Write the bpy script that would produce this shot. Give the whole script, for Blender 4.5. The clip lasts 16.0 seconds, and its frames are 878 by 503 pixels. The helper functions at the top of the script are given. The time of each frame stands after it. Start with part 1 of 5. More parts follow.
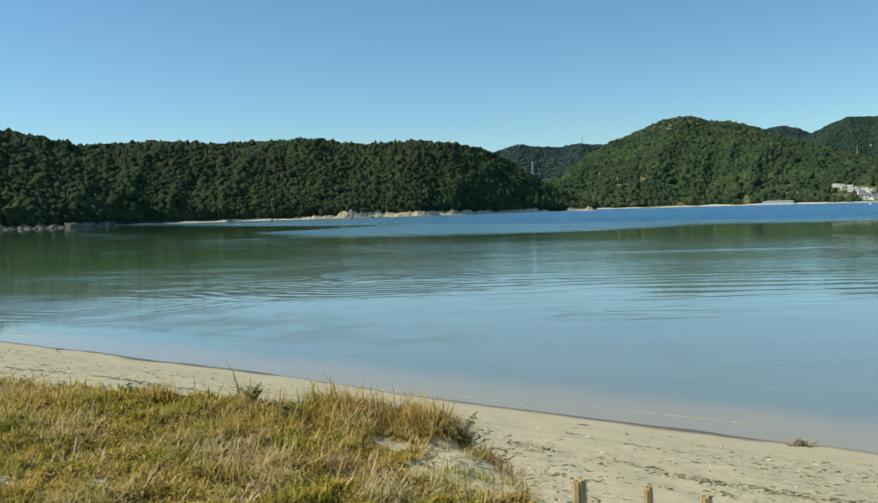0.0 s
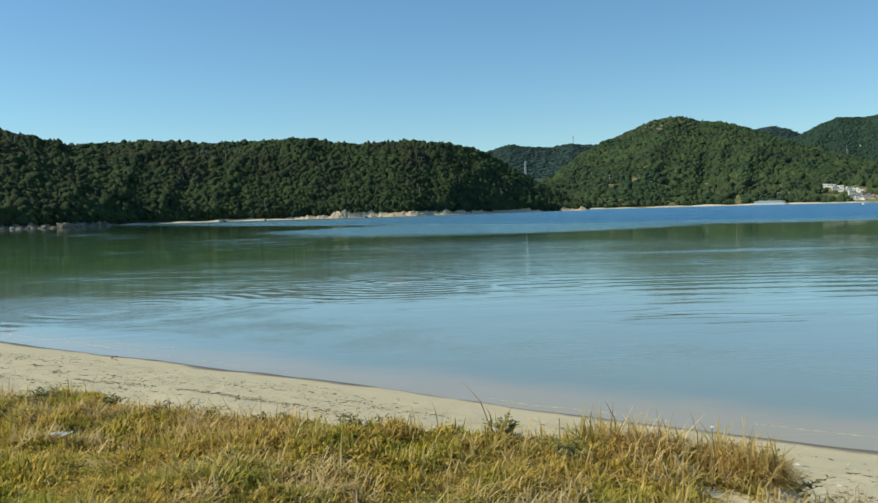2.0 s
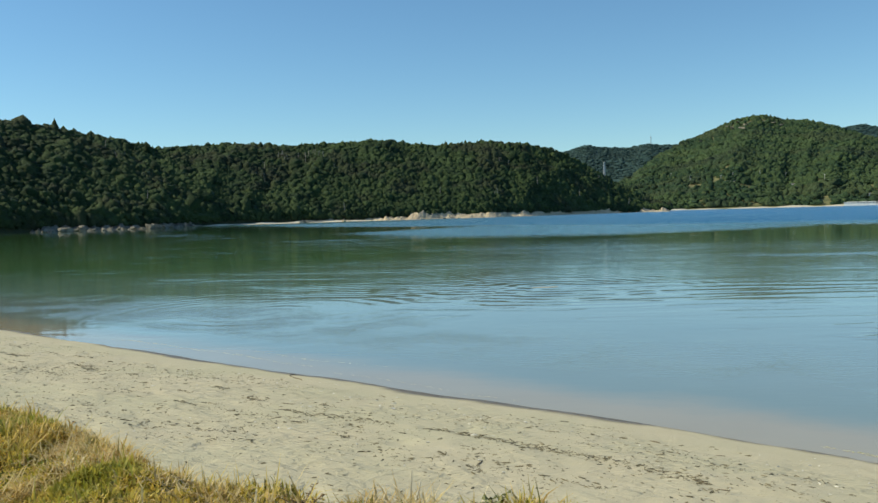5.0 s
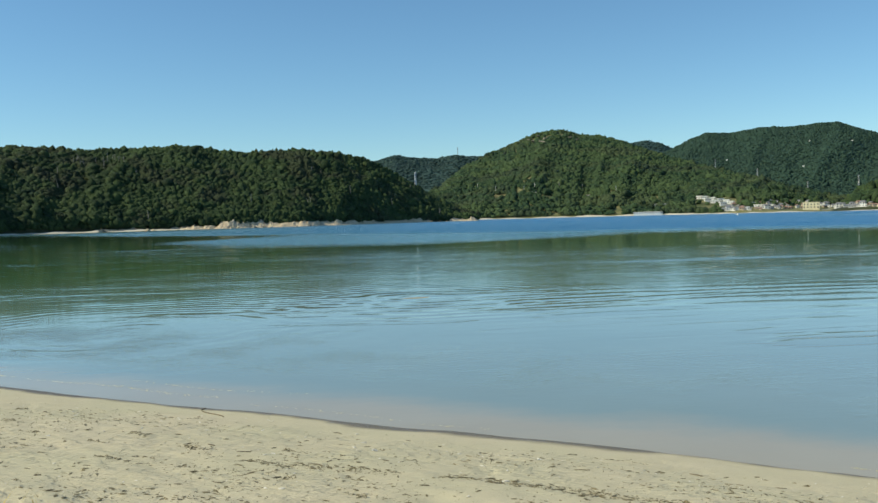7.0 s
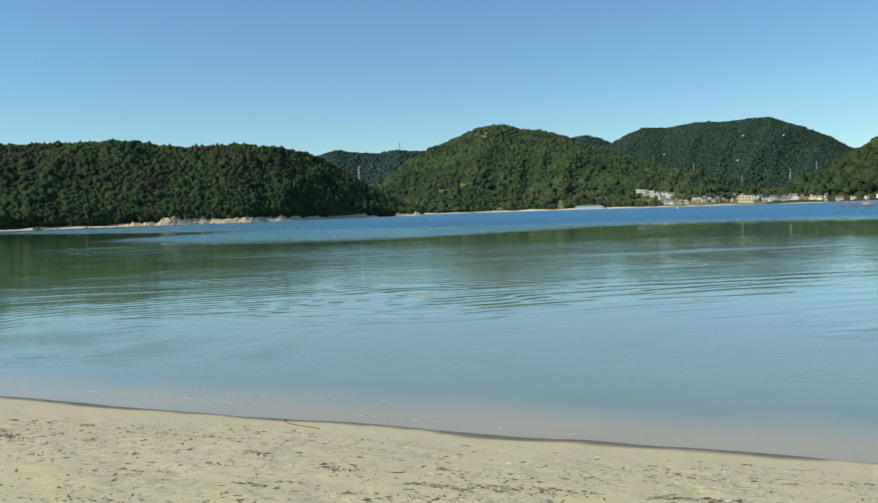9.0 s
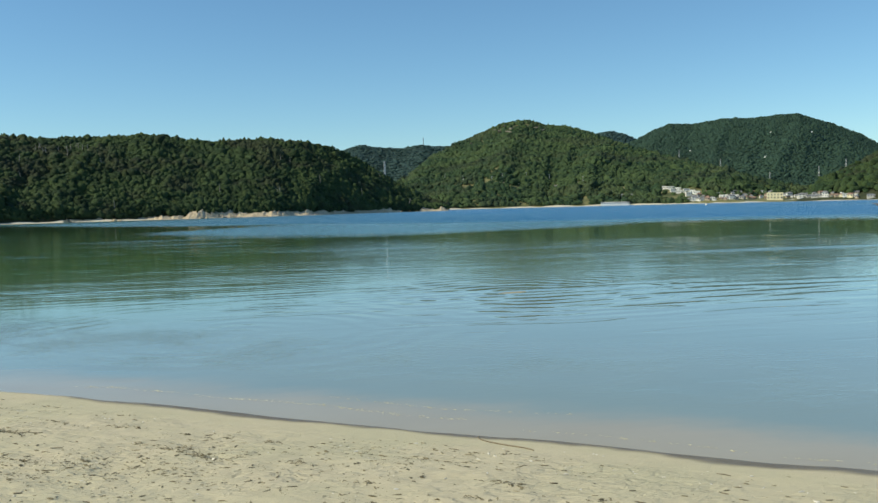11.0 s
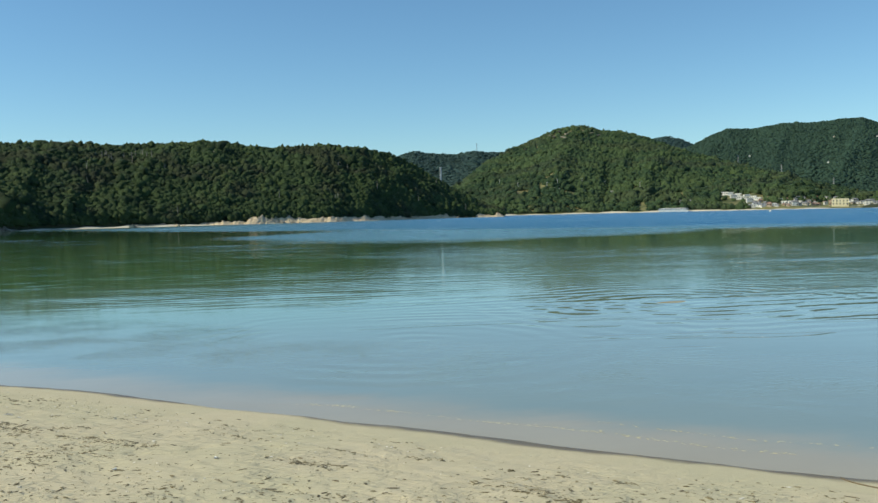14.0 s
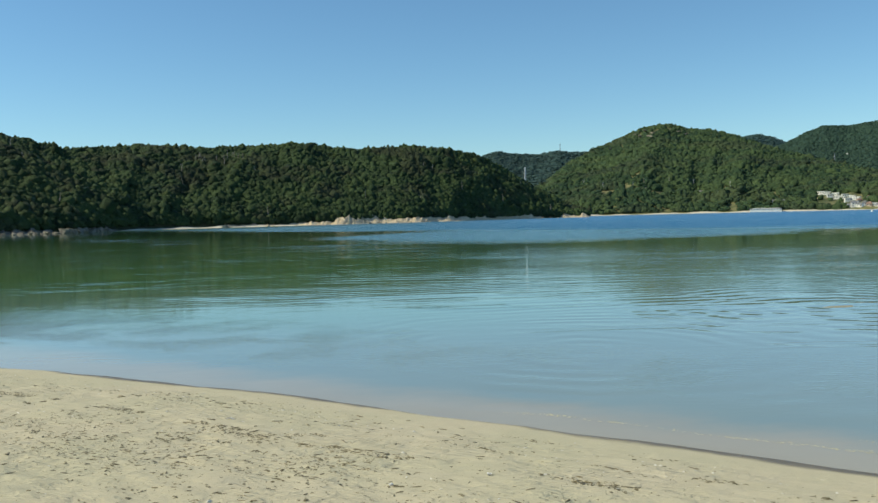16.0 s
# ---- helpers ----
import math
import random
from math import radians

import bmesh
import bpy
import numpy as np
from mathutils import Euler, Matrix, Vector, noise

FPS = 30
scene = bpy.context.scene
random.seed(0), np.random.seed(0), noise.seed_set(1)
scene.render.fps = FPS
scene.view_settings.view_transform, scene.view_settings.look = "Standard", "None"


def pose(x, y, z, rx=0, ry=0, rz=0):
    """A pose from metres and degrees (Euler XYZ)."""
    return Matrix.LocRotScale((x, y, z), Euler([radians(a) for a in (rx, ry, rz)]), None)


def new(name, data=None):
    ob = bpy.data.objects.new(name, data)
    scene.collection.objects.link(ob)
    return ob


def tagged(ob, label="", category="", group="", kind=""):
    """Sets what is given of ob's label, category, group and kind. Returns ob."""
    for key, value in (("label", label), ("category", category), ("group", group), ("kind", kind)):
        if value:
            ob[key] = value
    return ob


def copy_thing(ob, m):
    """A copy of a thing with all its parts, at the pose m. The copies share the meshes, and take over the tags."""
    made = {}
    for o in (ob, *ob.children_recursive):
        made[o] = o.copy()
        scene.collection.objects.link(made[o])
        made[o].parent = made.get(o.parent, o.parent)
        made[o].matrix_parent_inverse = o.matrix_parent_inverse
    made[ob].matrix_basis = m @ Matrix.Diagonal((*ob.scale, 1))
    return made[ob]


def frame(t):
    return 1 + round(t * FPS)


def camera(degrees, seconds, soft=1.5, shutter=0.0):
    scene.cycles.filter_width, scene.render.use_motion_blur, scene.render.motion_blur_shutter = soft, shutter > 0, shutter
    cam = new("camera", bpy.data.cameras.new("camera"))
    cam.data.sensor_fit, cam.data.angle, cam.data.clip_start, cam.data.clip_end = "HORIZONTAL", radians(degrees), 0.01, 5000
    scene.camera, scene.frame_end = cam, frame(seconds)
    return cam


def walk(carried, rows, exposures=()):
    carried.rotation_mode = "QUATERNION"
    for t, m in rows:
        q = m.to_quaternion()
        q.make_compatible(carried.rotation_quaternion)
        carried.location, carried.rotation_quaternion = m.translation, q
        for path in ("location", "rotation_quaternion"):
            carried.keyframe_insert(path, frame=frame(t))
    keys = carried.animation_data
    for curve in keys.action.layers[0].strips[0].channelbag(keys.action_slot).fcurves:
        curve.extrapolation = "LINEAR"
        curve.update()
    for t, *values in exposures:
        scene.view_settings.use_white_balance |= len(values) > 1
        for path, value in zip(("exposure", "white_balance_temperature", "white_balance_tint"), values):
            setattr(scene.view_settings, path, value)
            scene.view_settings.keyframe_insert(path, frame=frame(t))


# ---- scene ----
cam = camera(54.41, 16.0)
PATH = [
    (0.0, pose(0.000, 0.000, 2.854, 87.264, 1.497, -0.001)),
    (0.5, pose(-0.501, 0.309, 2.832, 87.350, 1.226, -0.249)),
    (1.0, pose(-1.016, 0.604, 2.835, 87.376, 1.547, -0.688)),
    (1.5, pose(-1.438, 0.949, 2.820, 87.292, 1.644, -0.810)),
    (2.0, pose(-1.899, 1.317, 2.828, 87.257, 1.491, -0.634)),
    (2.5, pose(-2.320, 1.707, 2.821, 87.228, 1.867, -0.188)),
    (3.0, pose(-2.717, 2.133, 2.847, 87.181, 1.765, 0.507)),
    (3.5, pose(-3.115, 2.540, 2.861, 87.215, 1.675, 1.050)),
    (4.0, pose(-3.582, 3.029, 2.804, 87.291, 1.610, 2.233)),
    (4.5, pose(-4.096, 3.565, 2.764, 87.386, 1.564, 3.615)),
    (5.0, pose(-4.634, 4.112, 2.749, 87.485, 1.523, 4.283)),
    (5.5, pose(-5.175, 4.635, 2.749, 87.575, 1.479, 3.295)),
    (6.0, pose(-5.697, 5.099, 2.753, 87.649, 1.431, 0.094)),
    (6.5, pose(-6.178, 5.467, 2.753, 87.707, 1.398, -4.807)),
    (7.0, pose(-6.645, 5.768, 2.746, 87.763, 1.442, -8.399)),
    (7.5, pose(-7.146, 6.091, 2.756, 87.619, 1.411, -10.644)),
    (8.0, pose(-7.597, 6.371, 2.730, 87.544, 1.496, -11.515)),
    (8.5, pose(-8.092, 6.726, 2.735, 87.446, 1.645, -11.980)),
    (9.0, pose(-8.611, 7.131, 2.744, 87.316, 1.792, -12.304)),
    (9.5, pose(-9.136, 7.561, 2.753, 87.176, 1.869, -12.453)),
    (10.0, pose(-9.647, 7.993, 2.767, 87.063, 1.825, -12.294)),
    (10.5, pose(-10.129, 8.399, 2.785, 87.012, 1.650, -11.719)),
    (11.0, pose(-10.563, 8.755, 2.784, 87.045, 1.429, -10.796)),
    (11.5, pose(-10.997, 9.081, 2.787, 87.150, 1.465, -10.024)),
    (12.0, pose(-11.439, 9.425, 2.796, 87.228, 1.295, -9.315)),
    (12.5, pose(-11.888, 9.759, 2.794, 87.310, 1.496, -8.629)),
    (13.0, pose(-12.335, 10.091, 2.795, 87.400, 1.361, -8.129)),
    (13.5, pose(-12.841, 10.397, 2.791, 87.492, 1.271, -7.795)),
    (14.0, pose(-13.315, 10.641, 2.787, 87.528, 1.333, -7.305)),
    (14.5, pose(-13.815, 10.868, 2.802, 87.616, 1.253, -5.848)),
    (15.0, pose(-14.273, 11.070, 2.793, 87.675, 1.352, -4.110)),
    (15.5, pose(-14.714, 11.316, 2.788, 87.689, 1.444, -2.721)),
    (16.0, pose(-15.148, 11.538, 2.788, 87.687, 1.367, -1.834)),
]
walk(cam, PATH, [(0.0, 0.0, 6050, 1), (16.0, 0.0, 6050, 1)])

# ---------------------------------------------------------------- world and sun
SUN_EL, SUN_AZ = radians(41), radians(-92)      # azimuth from +y towards +x
world = bpy.data.worlds.new("sky")
scene.world = world
world.use_nodes = True
wn = world.node_tree.nodes
sky = wn.new("ShaderNodeTexSky")
sky.sky_type = "NISHITA"
sky.sun_disc = False
sky.sun_elevation, sky.sun_rotation = SUN_EL, SUN_AZ
sky.air_density, sky.dust_density, sky.ozone_density = 1.0, 0.0, 3.9
sky.altitude = 0
clear_air = wn.new("ShaderNodeMix")
clear_air.data_type, clear_air.blend_type = "RGBA", "MULTIPLY"
clear_air.inputs[0].default_value = 1.0
clear_air.inputs[7].default_value = (0.90, 1.0, 1.0, 1)
world.node_tree.links.new(sky.outputs[0], clear_air.inputs[6])
world.node_tree.links.new(clear_air.outputs[2], wn["Background"].inputs[0])
wn["Background"].inputs[1].default_value = 0.117
lamp = bpy.data.lights.new("sun", "SUN")
lamp.energy, lamp.angle, lamp.color = 5.0, radians(0.6), (1.0, 0.86, 0.62)
sun = new("sun", lamp)
sd = Vector((math.sin(SUN_AZ) * math.cos(SUN_EL), math.cos(SUN_AZ) * math.cos(SUN_EL), math.sin(SUN_EL)))
sun.matrix_world = Matrix.Translation((0, -20, 60)) @ sd.to_track_quat("Z", "Y").to_matrix().to_4x4()

# ---------------------------------------------------------------- node helpers
RNG = np.random.default_rng(7)


class Mat:
    """A node material with a Principled shader, and short calls to add nodes."""

    def __init__(self, name, rough=0.8, metal=0.0, spec=0.3):
        self.m = bpy.data.materials.new(name)
        self.m.use_nodes = True
        self.t = self.m.node_tree
        self.bsdf = self.t.nodes["Principled BSDF"]
        self.bsdf.inputs["Roughness"].default_value = rough
        self.bsdf.inputs["Metallic"].default_value = metal
        self.bsdf.inputs["Specular IOR Level"].default_value = spec
        self.geo = self.t.nodes.new("ShaderNodeNewGeometry")
        self.tc = self.t.nodes.new("ShaderNodeTexCoord")

    def put(self, value, socket):
        if isinstance(value, (int, float)):
            socket.default_value = value
        elif isinstance(value, tuple):
            socket.default_value = value if len(value) == 4 or socket.type == "VECTOR" else (*value, 1)
        else:
            self.t.links.new(value, socket)

    def noise(self, scale, detail=3, rough=0.55, stretch=(1, 1, 1), turn=0.0, world_space=True, distortion=0.0):
        mp = self.t.nodes.new("ShaderNodeMapping")
        mp.inputs["Scale"].default_value = stretch
        mp.inputs["Rotation"].default_value = (0, 0, turn)
        self.put(self.geo.outputs["Position"] if world_space else self.tc.outputs["Object"], mp.inputs["Vector"])
        n = self.t.nodes.new("ShaderNodeTexNoise")
        n.inputs["Scale"].default_value = scale
        n.inputs["Detail"].default_value = detail
        n.inputs["Roughness"].default_value = rough
        n.inputs["Distortion"].default_value = distortion
        self.t.links.new(mp.outputs[0], n.inputs["Vector"])
        return n.outputs["Fac"]

    def math(self, op, a, b=0.0, c=0.0):
        n = self.t.nodes.new("ShaderNodeMath")
        n.operation = op
        for v, s in zip((a, b, c), n.inputs):
            self.put(v, s)
        return n.outputs[0]

    def span(self, v, a, b, lo=0.0, hi=1.0, smooth=True):
        n = self.t.nodes.new("ShaderNodeMapRange")
        n.interpolation_type = "SMOOTHSTEP" if smooth else "LINEAR"
        for x, s in zip((v, a, b, lo, hi), n.inputs):
            self.put(x, s)
        return n.outputs[0]

    def mix(self, f, a, b):
        n = self.t.nodes.new("ShaderNodeMix")
        n.data_type = "RGBA"
        self.put(f, n.inputs[0])
        self.put(a, n.inputs[6])
        self.put(b, n.inputs[7])
        return n.outputs[2]

    def ramp(self, f, *stops):
        n = self.t.nodes.new("ShaderNodeValToRGB")
        e = n.color_ramp.elements
        while len(e) < len(stops):
            e.new(0.5)
        for el, (p, c) in zip(e, stops):
            el.position, el.color = p, (*c, 1)
        self.put(f, n.inputs[0])
        return n.outputs[0]

    def xyz(self, v):
        n = self.t.nodes.new("ShaderNodeSeparateXYZ")
        self.t.links.new(v, n.inputs[0])
        return n.outputs

    def island(self):
        return self.geo.outputs["Random Per Island"]

    def obj(self):
        return self.t.nodes.new("ShaderNodeObjectInfo").outputs["Random"]

    def color(self, c):
        self.put(c, self.bsdf.inputs["Base Color"])
        return self

    def bump(self, h, strength=0.5, distance=0.02):
        n = self.t.nodes.new("ShaderNodeBump")
        n.inputs["Strength"].default_value = strength
        n.inputs["Distance"].default_value = distance
        self.put(h, n.inputs["Height"])
        self.t.links.new(n.outputs[0], self.bsdf.inputs["Normal"])
        return n.outputs[0]


# ---------------------------------------------------------------- the shore's plan
SHORE = np.array((4.3, 9.5))                 # a point of the waterline
ALONG = np.array((-0.822, 0.5695))           # along the beach
INLAND = np.array((-0.5695, -0.822))         # away from the water
EYE = np.array((-10.13, 8.40))               # origin of the far bearings


def us(x, y):
    dx, dy = np.asarray(x) - SHORE[0], np.asarray(y) - SHORE[1]
    u = dx * ALONG[0] + dy * ALONG[1]
    s = dx * INLAND[0] + dy * INLAND[1]
    return u, s


def xy(u, s):
    return SHORE[0] + u * ALONG[0] + s * INLAND[0], SHORE[1] + u * ALONG[1] + s * INLAND[1]


def far(az, r):
    a = np.radians(az)
    return EYE[0] + r * np.sin(a), EYE[1] + r * np.cos(a)


def vnoise(x, y, seed=0):
    """Smooth value noise in -1..1 on arrays."""
    x, y = np.asarray(x, float), np.asarray(y, float)
    xi, yi = np.floor(x).astype(np.int64), np.floor(y).astype(np.int64)
    fx, fy = x - xi, y - yi
    fx, fy = fx * fx * (3 - 2 * fx), fy * fy * (3 - 2 * fy)

    def h(a, b):
        n = (a * 374761393 + b * 668265263 + seed * 982451653) & 0x7FFFFFFF
        n = ((n ^ (n >> 13)) * 1274126177) & 0x7FFFFFFF
        return ((n ^ (n >> 16)) & 0xFFFF) / 32767.5 - 1
    return (h(xi, yi) * (1 - fx) + h(xi + 1, yi) * fx) * (1 - fy) + (h(xi, yi + 1) * (1 - fx) + h(xi + 1, yi + 1) * fx) * fy


def fbm(x, y, octaves=4, seed=0):
    return sum(vnoise(x * 2 ** k, y * 2 ** k, seed + k) / 2 ** k for k in range(octaves))


def step(a, b, v):
    t = np.clip((v - a) / (b - a), 0, 1)
    return t * t * (3 - 2 * t)


def waterline(u):
    """How far the edge of the water lies inland of the straight line."""
    k = np.clip(u, -6, 40)
    return np.interp(u, (-5, 1, 4, 7, 11, 17, 24, 28, 30.6, 33.6, 38, 45, 60, 90), (-0.33, -0.32, -0.22, -0.36, -0.50, -0.44, -0.54, -0.55, -0.36, 0.04, 0.6, 1.8, 7.0, 22.0)) + 0.05 * np.sin(k * 1.1 + 1) + 0.05 * vnoise(k * 1.3, k * 0, 5)


def dune_top(u):
    return np.interp(u, (-0.3, 0.8, 1.5, 2.6, 3.6, 6, 10), (1.12, 1.2, 1.30, 1.40, 1.50, 1.55, 1.46))


def dune_edge(u):
    e = np.interp(u, (-1.5, -0.2, 0.3, 0.8, 1.6, 2.6, 3.2, 3.7, 5, 5.9, 6.8, 7.5, 8.6, 9.5, 10.6), (9.2, 7.0, 6.0, 5.35, 5.04, 5.10, 5.70, 6.12, 6.27, 6.46, 6.75, 6.94, 6.88, 6.72, 6.6))
    return e + 0.10 * vnoise(u * 1.7, u * 0, 3)


def dune_mask(u, s):
    """1 on the grassy dune, 0 on the open sand."""
    return step(0.0, 1.0, (s - dune_edge(u)) * 1.7 + 0.45) * (1 - step(10.3, 11.2, u + 0.25 * (s - 7))) * step(-0.8, 0.7, u + (s - 6) * 0.25) * step(13.4, 12.2, s + 0.5 * vnoise(u * 0.8, s * 0.8, 44))


def bare(u, s):
    """Share of bare sand showing through the turf."""
    spot = np.zeros_like(u)
    for cu, cs, ru, rs in ((1.66, 5.72, 0.26, 0.12), (0.4, 6.6, 0.5, 0.5)):
        spot = np.maximum(spot, 1 - ((u - cu) / ru) ** 2 - ((s - cs) / rs) ** 2)
    # the dune's worn end
    spot = np.maximum(spot, 4.0 * np.minimum(6.10 - s, 1.34 + (6.10 - s) * 0.50 - u))
    return np.clip(spot * 1.5 + 0.5 * fbm(u * 4.0, s * 4.0, 3, 78) * (spot > -0.3), 0, 0.92) + 0.42 * np.exp(-((u - 1.45) / 0.85) ** 2 - ((s - 6.1) / 0.6) ** 2) + 0.35 * step(0.45, 0.8, fbm(u * 1.6, s * 1.6, 3, 77))


def beach_z(u, s):
    d = s - waterline(u) * (1 - step(3, 8, s))
    z = np.interp(d, (-4500, -400, -120, -40, -12, -4, -1.2, -0.25, -0.02, 0.06, 0.5, 1, 2, 3, 4.5, 5.5, 7, 9, 11, 16, 60, 400, 4500),
                  (-14, -11, -4.5, -2.3, -0.85, -0.30, -0.10, -0.035, -0.012, 0.026, 0.085, 0.15, 0.29, 0.40, 0.52, 0.63, 0.85, 1.22, 1.38, 1.6, 2.4, 6, 30))
    return z, d


def ground_z(x, y):
    u, s = us(x, y)
    z, d = beach_z(u, s)
    dry = step(0.25, 1.6, d)
    near = step(-60, -8, -np.abs(u - 15)) * step(14, 9, s)
    z = z + dry * near * (0.012 * fbm(u * 0.9, s * 2.2, 3, 11) + 0.008 * vnoise(u * 3.6, s * 5.5, 21) + 0.008 * vnoise(u * 7.5, s * 9, 22))
    # trodden hollows
    f = vnoise(u * 3.2 + 3, s * 4.2, 31)
    z = z - dry * near * 0.016 * step(0.35, 0.8, f) * step(1.4, 2.6, d)
    m = dune_mask(u, s)
    top = dune_top(u) + 0.05 * fbm(u * 0.8, s * 0.8, 3, 41) + 0.02 * vnoise(u * 5, s * 5, 42) + 0.028 * vnoise(u * 8, s * 8, 43)
    return z * (1 - m) + np.maximum(top, z) * m


# ---------------------------------------------------------------- mesh helpers
def fast_mesh(name, verts, faces, mats, smooth=False, index=None):
    """A mesh from arrays: verts (n, 3) and faces (m, 3) or (m, 4)."""
    me = bpy.data.meshes.new(name)
    verts, faces = np.asarray(verts, np.float32), np.asarray(faces, np.int32)
    k = faces.shape[1]
    me.vertices.add(len(verts))
    me.vertices.foreach_set("co", verts.ravel())
    me.loops.add(faces.size)
    me.loops.foreach_set("vertex_index", faces.ravel())
    me.polygons.add(len(faces))
    me.polygons.foreach_set("loop_start", np.arange(0, faces.size, k, dtype=np.int32))
    me.polygons.foreach_set("use_smooth", np.full(len(faces), smooth))
    for m in mats if isinstance(mats, (list, tuple)) else [mats]:
        me.materials.append(m)
    if index is not None:
        me.polygons.foreach_set("material_index", np.asarray(index, np.int32))
    me.update(calc_edges=True)
    return me


def grid_faces(nu, nv):
    i = np.arange(nu - 1)[:, None] * nv + np.arange(nv - 1)[None, :]
    return np.stack([i, i + nv, i + nv + 1, i + 1], -1).reshape(-1, 4)


def link_bm(name, bm, material, smooth=False):
    bmesh.ops.recalc_face_normals(bm, faces=bm.faces)
    me = bpy.data.meshes.new(name)
    bm.to_mesh(me)
    bm.free()
    me.materials.append(material)
    if smooth:
        me.polygons.foreach_set("use_smooth", [True] * len(me.polygons))
    return new(name, me)


def part(name, bm, material, parent, label="", smooth=False):
    ob = link_bm(name, bm, material, smooth)
    ob.parent = parent
    if label:
        ob["label"] = label
    return ob


def box(bm, x0, x1, y0, y1, z0, z1, bevel=0.0):
    r = bmesh.ops.create_cube(bm, size=1.0)
    bmesh.ops.scale(bm, vec=(x1 - x0, y1 - y0, z1 - z0), verts=r["verts"])
    bmesh.ops.translate(bm, vec=((x0 + x1) / 2, (y0 + y1) / 2, (z0 + z1) / 2), verts=r["verts"])
    if bevel:
        edges = {e for v in r["verts"] for e in v.link_edges}
        bmesh.ops.bevel(bm, geom=list(edges), offset=bevel, segments=1, affect="EDGES")
    return bm


def tube(bm, pts, radii, sides=6):
    """A bent, tapered rod through the points."""
    rings = []
    for i, p in enumerate(pts):
        a, b = Vector(pts[max(i - 1, 0)]), Vector(pts[min(i + 1, len(pts) - 1)])
        q = (b - a).to_track_quat("Z", "Y")
        rings.append([bm.verts.new(Vector(p) + q @ Vector((math.cos(2 * math.pi * k / sides) * radii[i], math.sin(2 * math.pi * k / sides) * radii[i], 0))) for k in range(sides)])
    for r0, r1 in zip(rings, rings[1:]):
        for k in range(sides):
            bm.faces.new((r0[k], r0[(k + 1) % sides], r1[(k + 1) % sides], r1[k]))
    bm.faces.new(rings[0][::-1])
    bm.faces.new(rings[-1])
    return bm


def ico(sub):
    bm = bmesh.new()
    bmesh.ops.create_icosphere(bm, subdivisions=sub, radius=1.0)
    v = np.array([p.co for p in bm.verts])
    f = np.array([[q.index for q in p.verts] for p in bm.faces])
    bm.free()
    return v, f


def empty(name, m, **tags):
    ob = new(name)
    ob.matrix_world = m
    ob.empty_display_size = 0.2
    return tagged(ob, **tags)


# ---------------------------------------------------------------- materials
def sand_material():
    k = Mat("beach_sand", 0.92, spec=0.15)
    z = k.xyz(k.geo.outputs["Position"])[2]
    fine, blot, big = k.noise(160, 2), k.noise(2.2, 4), k.noise(0.45, 3)
    dry = k.mix(blot, (0.505, 0.445, 0.30), (0.59, 0.52, 0.375))
    dry = k.mix(k.span(big, 0.35, 0.7), dry, (0.515, 0.47, 0.32))
    dry = k.mix(k.span(fine, 0.3, 0.75, 0, 0.35), dry, (0.40, 0.34, 0.24))
    speck = k.span(k.noise(45, 2, 0.6), 0.66, 0.72, 0, 0.35)
    dry = k.mix(speck, dry, (0.16, 0.13, 0.08))
    # wet sand at the edge; its dark brown also holds the small step's shade
    lip = k.math("ADD", z, k.math("MULTIPLY", k.noise(0.28, 5, 0.6), 0.22))
    wet_and_shade = k.span(lip, 0.180, 0.140)
    col = k.mix(wet_and_shade, dry, k.mix(k.noise(1.7, 3), (0.135, 0.105, 0.075), (0.20, 0.165, 0.12)))
    bed = k.mix(k.noise(0.5, 4), (0.47, 0.365, 0.24), (0.55, 0.44, 0.31))
    col = k.mix(k.span(z, 0.0, -0.03), col, bed)
    k.color(col)
    k.put(k.span(wet_and_shade, 0, 1, 0.92, 0.35), k.bsdf.inputs["Roughness"])
    trod = k.math("MULTIPLY", k.span(k.noise(8.5, 4, 0.6, stretch=(0.55, 1, 1), turn=0.6), 0.44, 0.60), k.span(k.noise(0.8, 3), 0.35, 0.6, 0.25, 1.0))
    trod = k.math("MULTIPLY", trod, k.span(z, 0.06, 0.28))
    relief = k.math("ADD", k.math("MULTIPLY", k.noise(6, 4, 0.5), 0.35), k.math("MULTIPLY", fine, 0.12))
    k.bump(k.math("SUBTRACT", relief, k.math("MULTIPLY", trod, 0.50)), 0.8, 0.035)
    return k.m


def soil_material():
    k = Mat("dune_soil", 0.95, spec=0.1)
    col = k.ramp(k.noise(3.5, 5), (0.25, (0.20, 0.15, 0.045)), (0.5, (0.34, 0.26, 0.09)), (0.75, (0.48, 0.38, 0.18)))
    k.color(k.mix(k.span(k.noise(40, 2), 0.4, 0.7, 0, 0.5), col, (0.10, 0.08, 0.04)))
    k.bump(k.noise(30, 4), 0.8, 0.03)
    return k.m


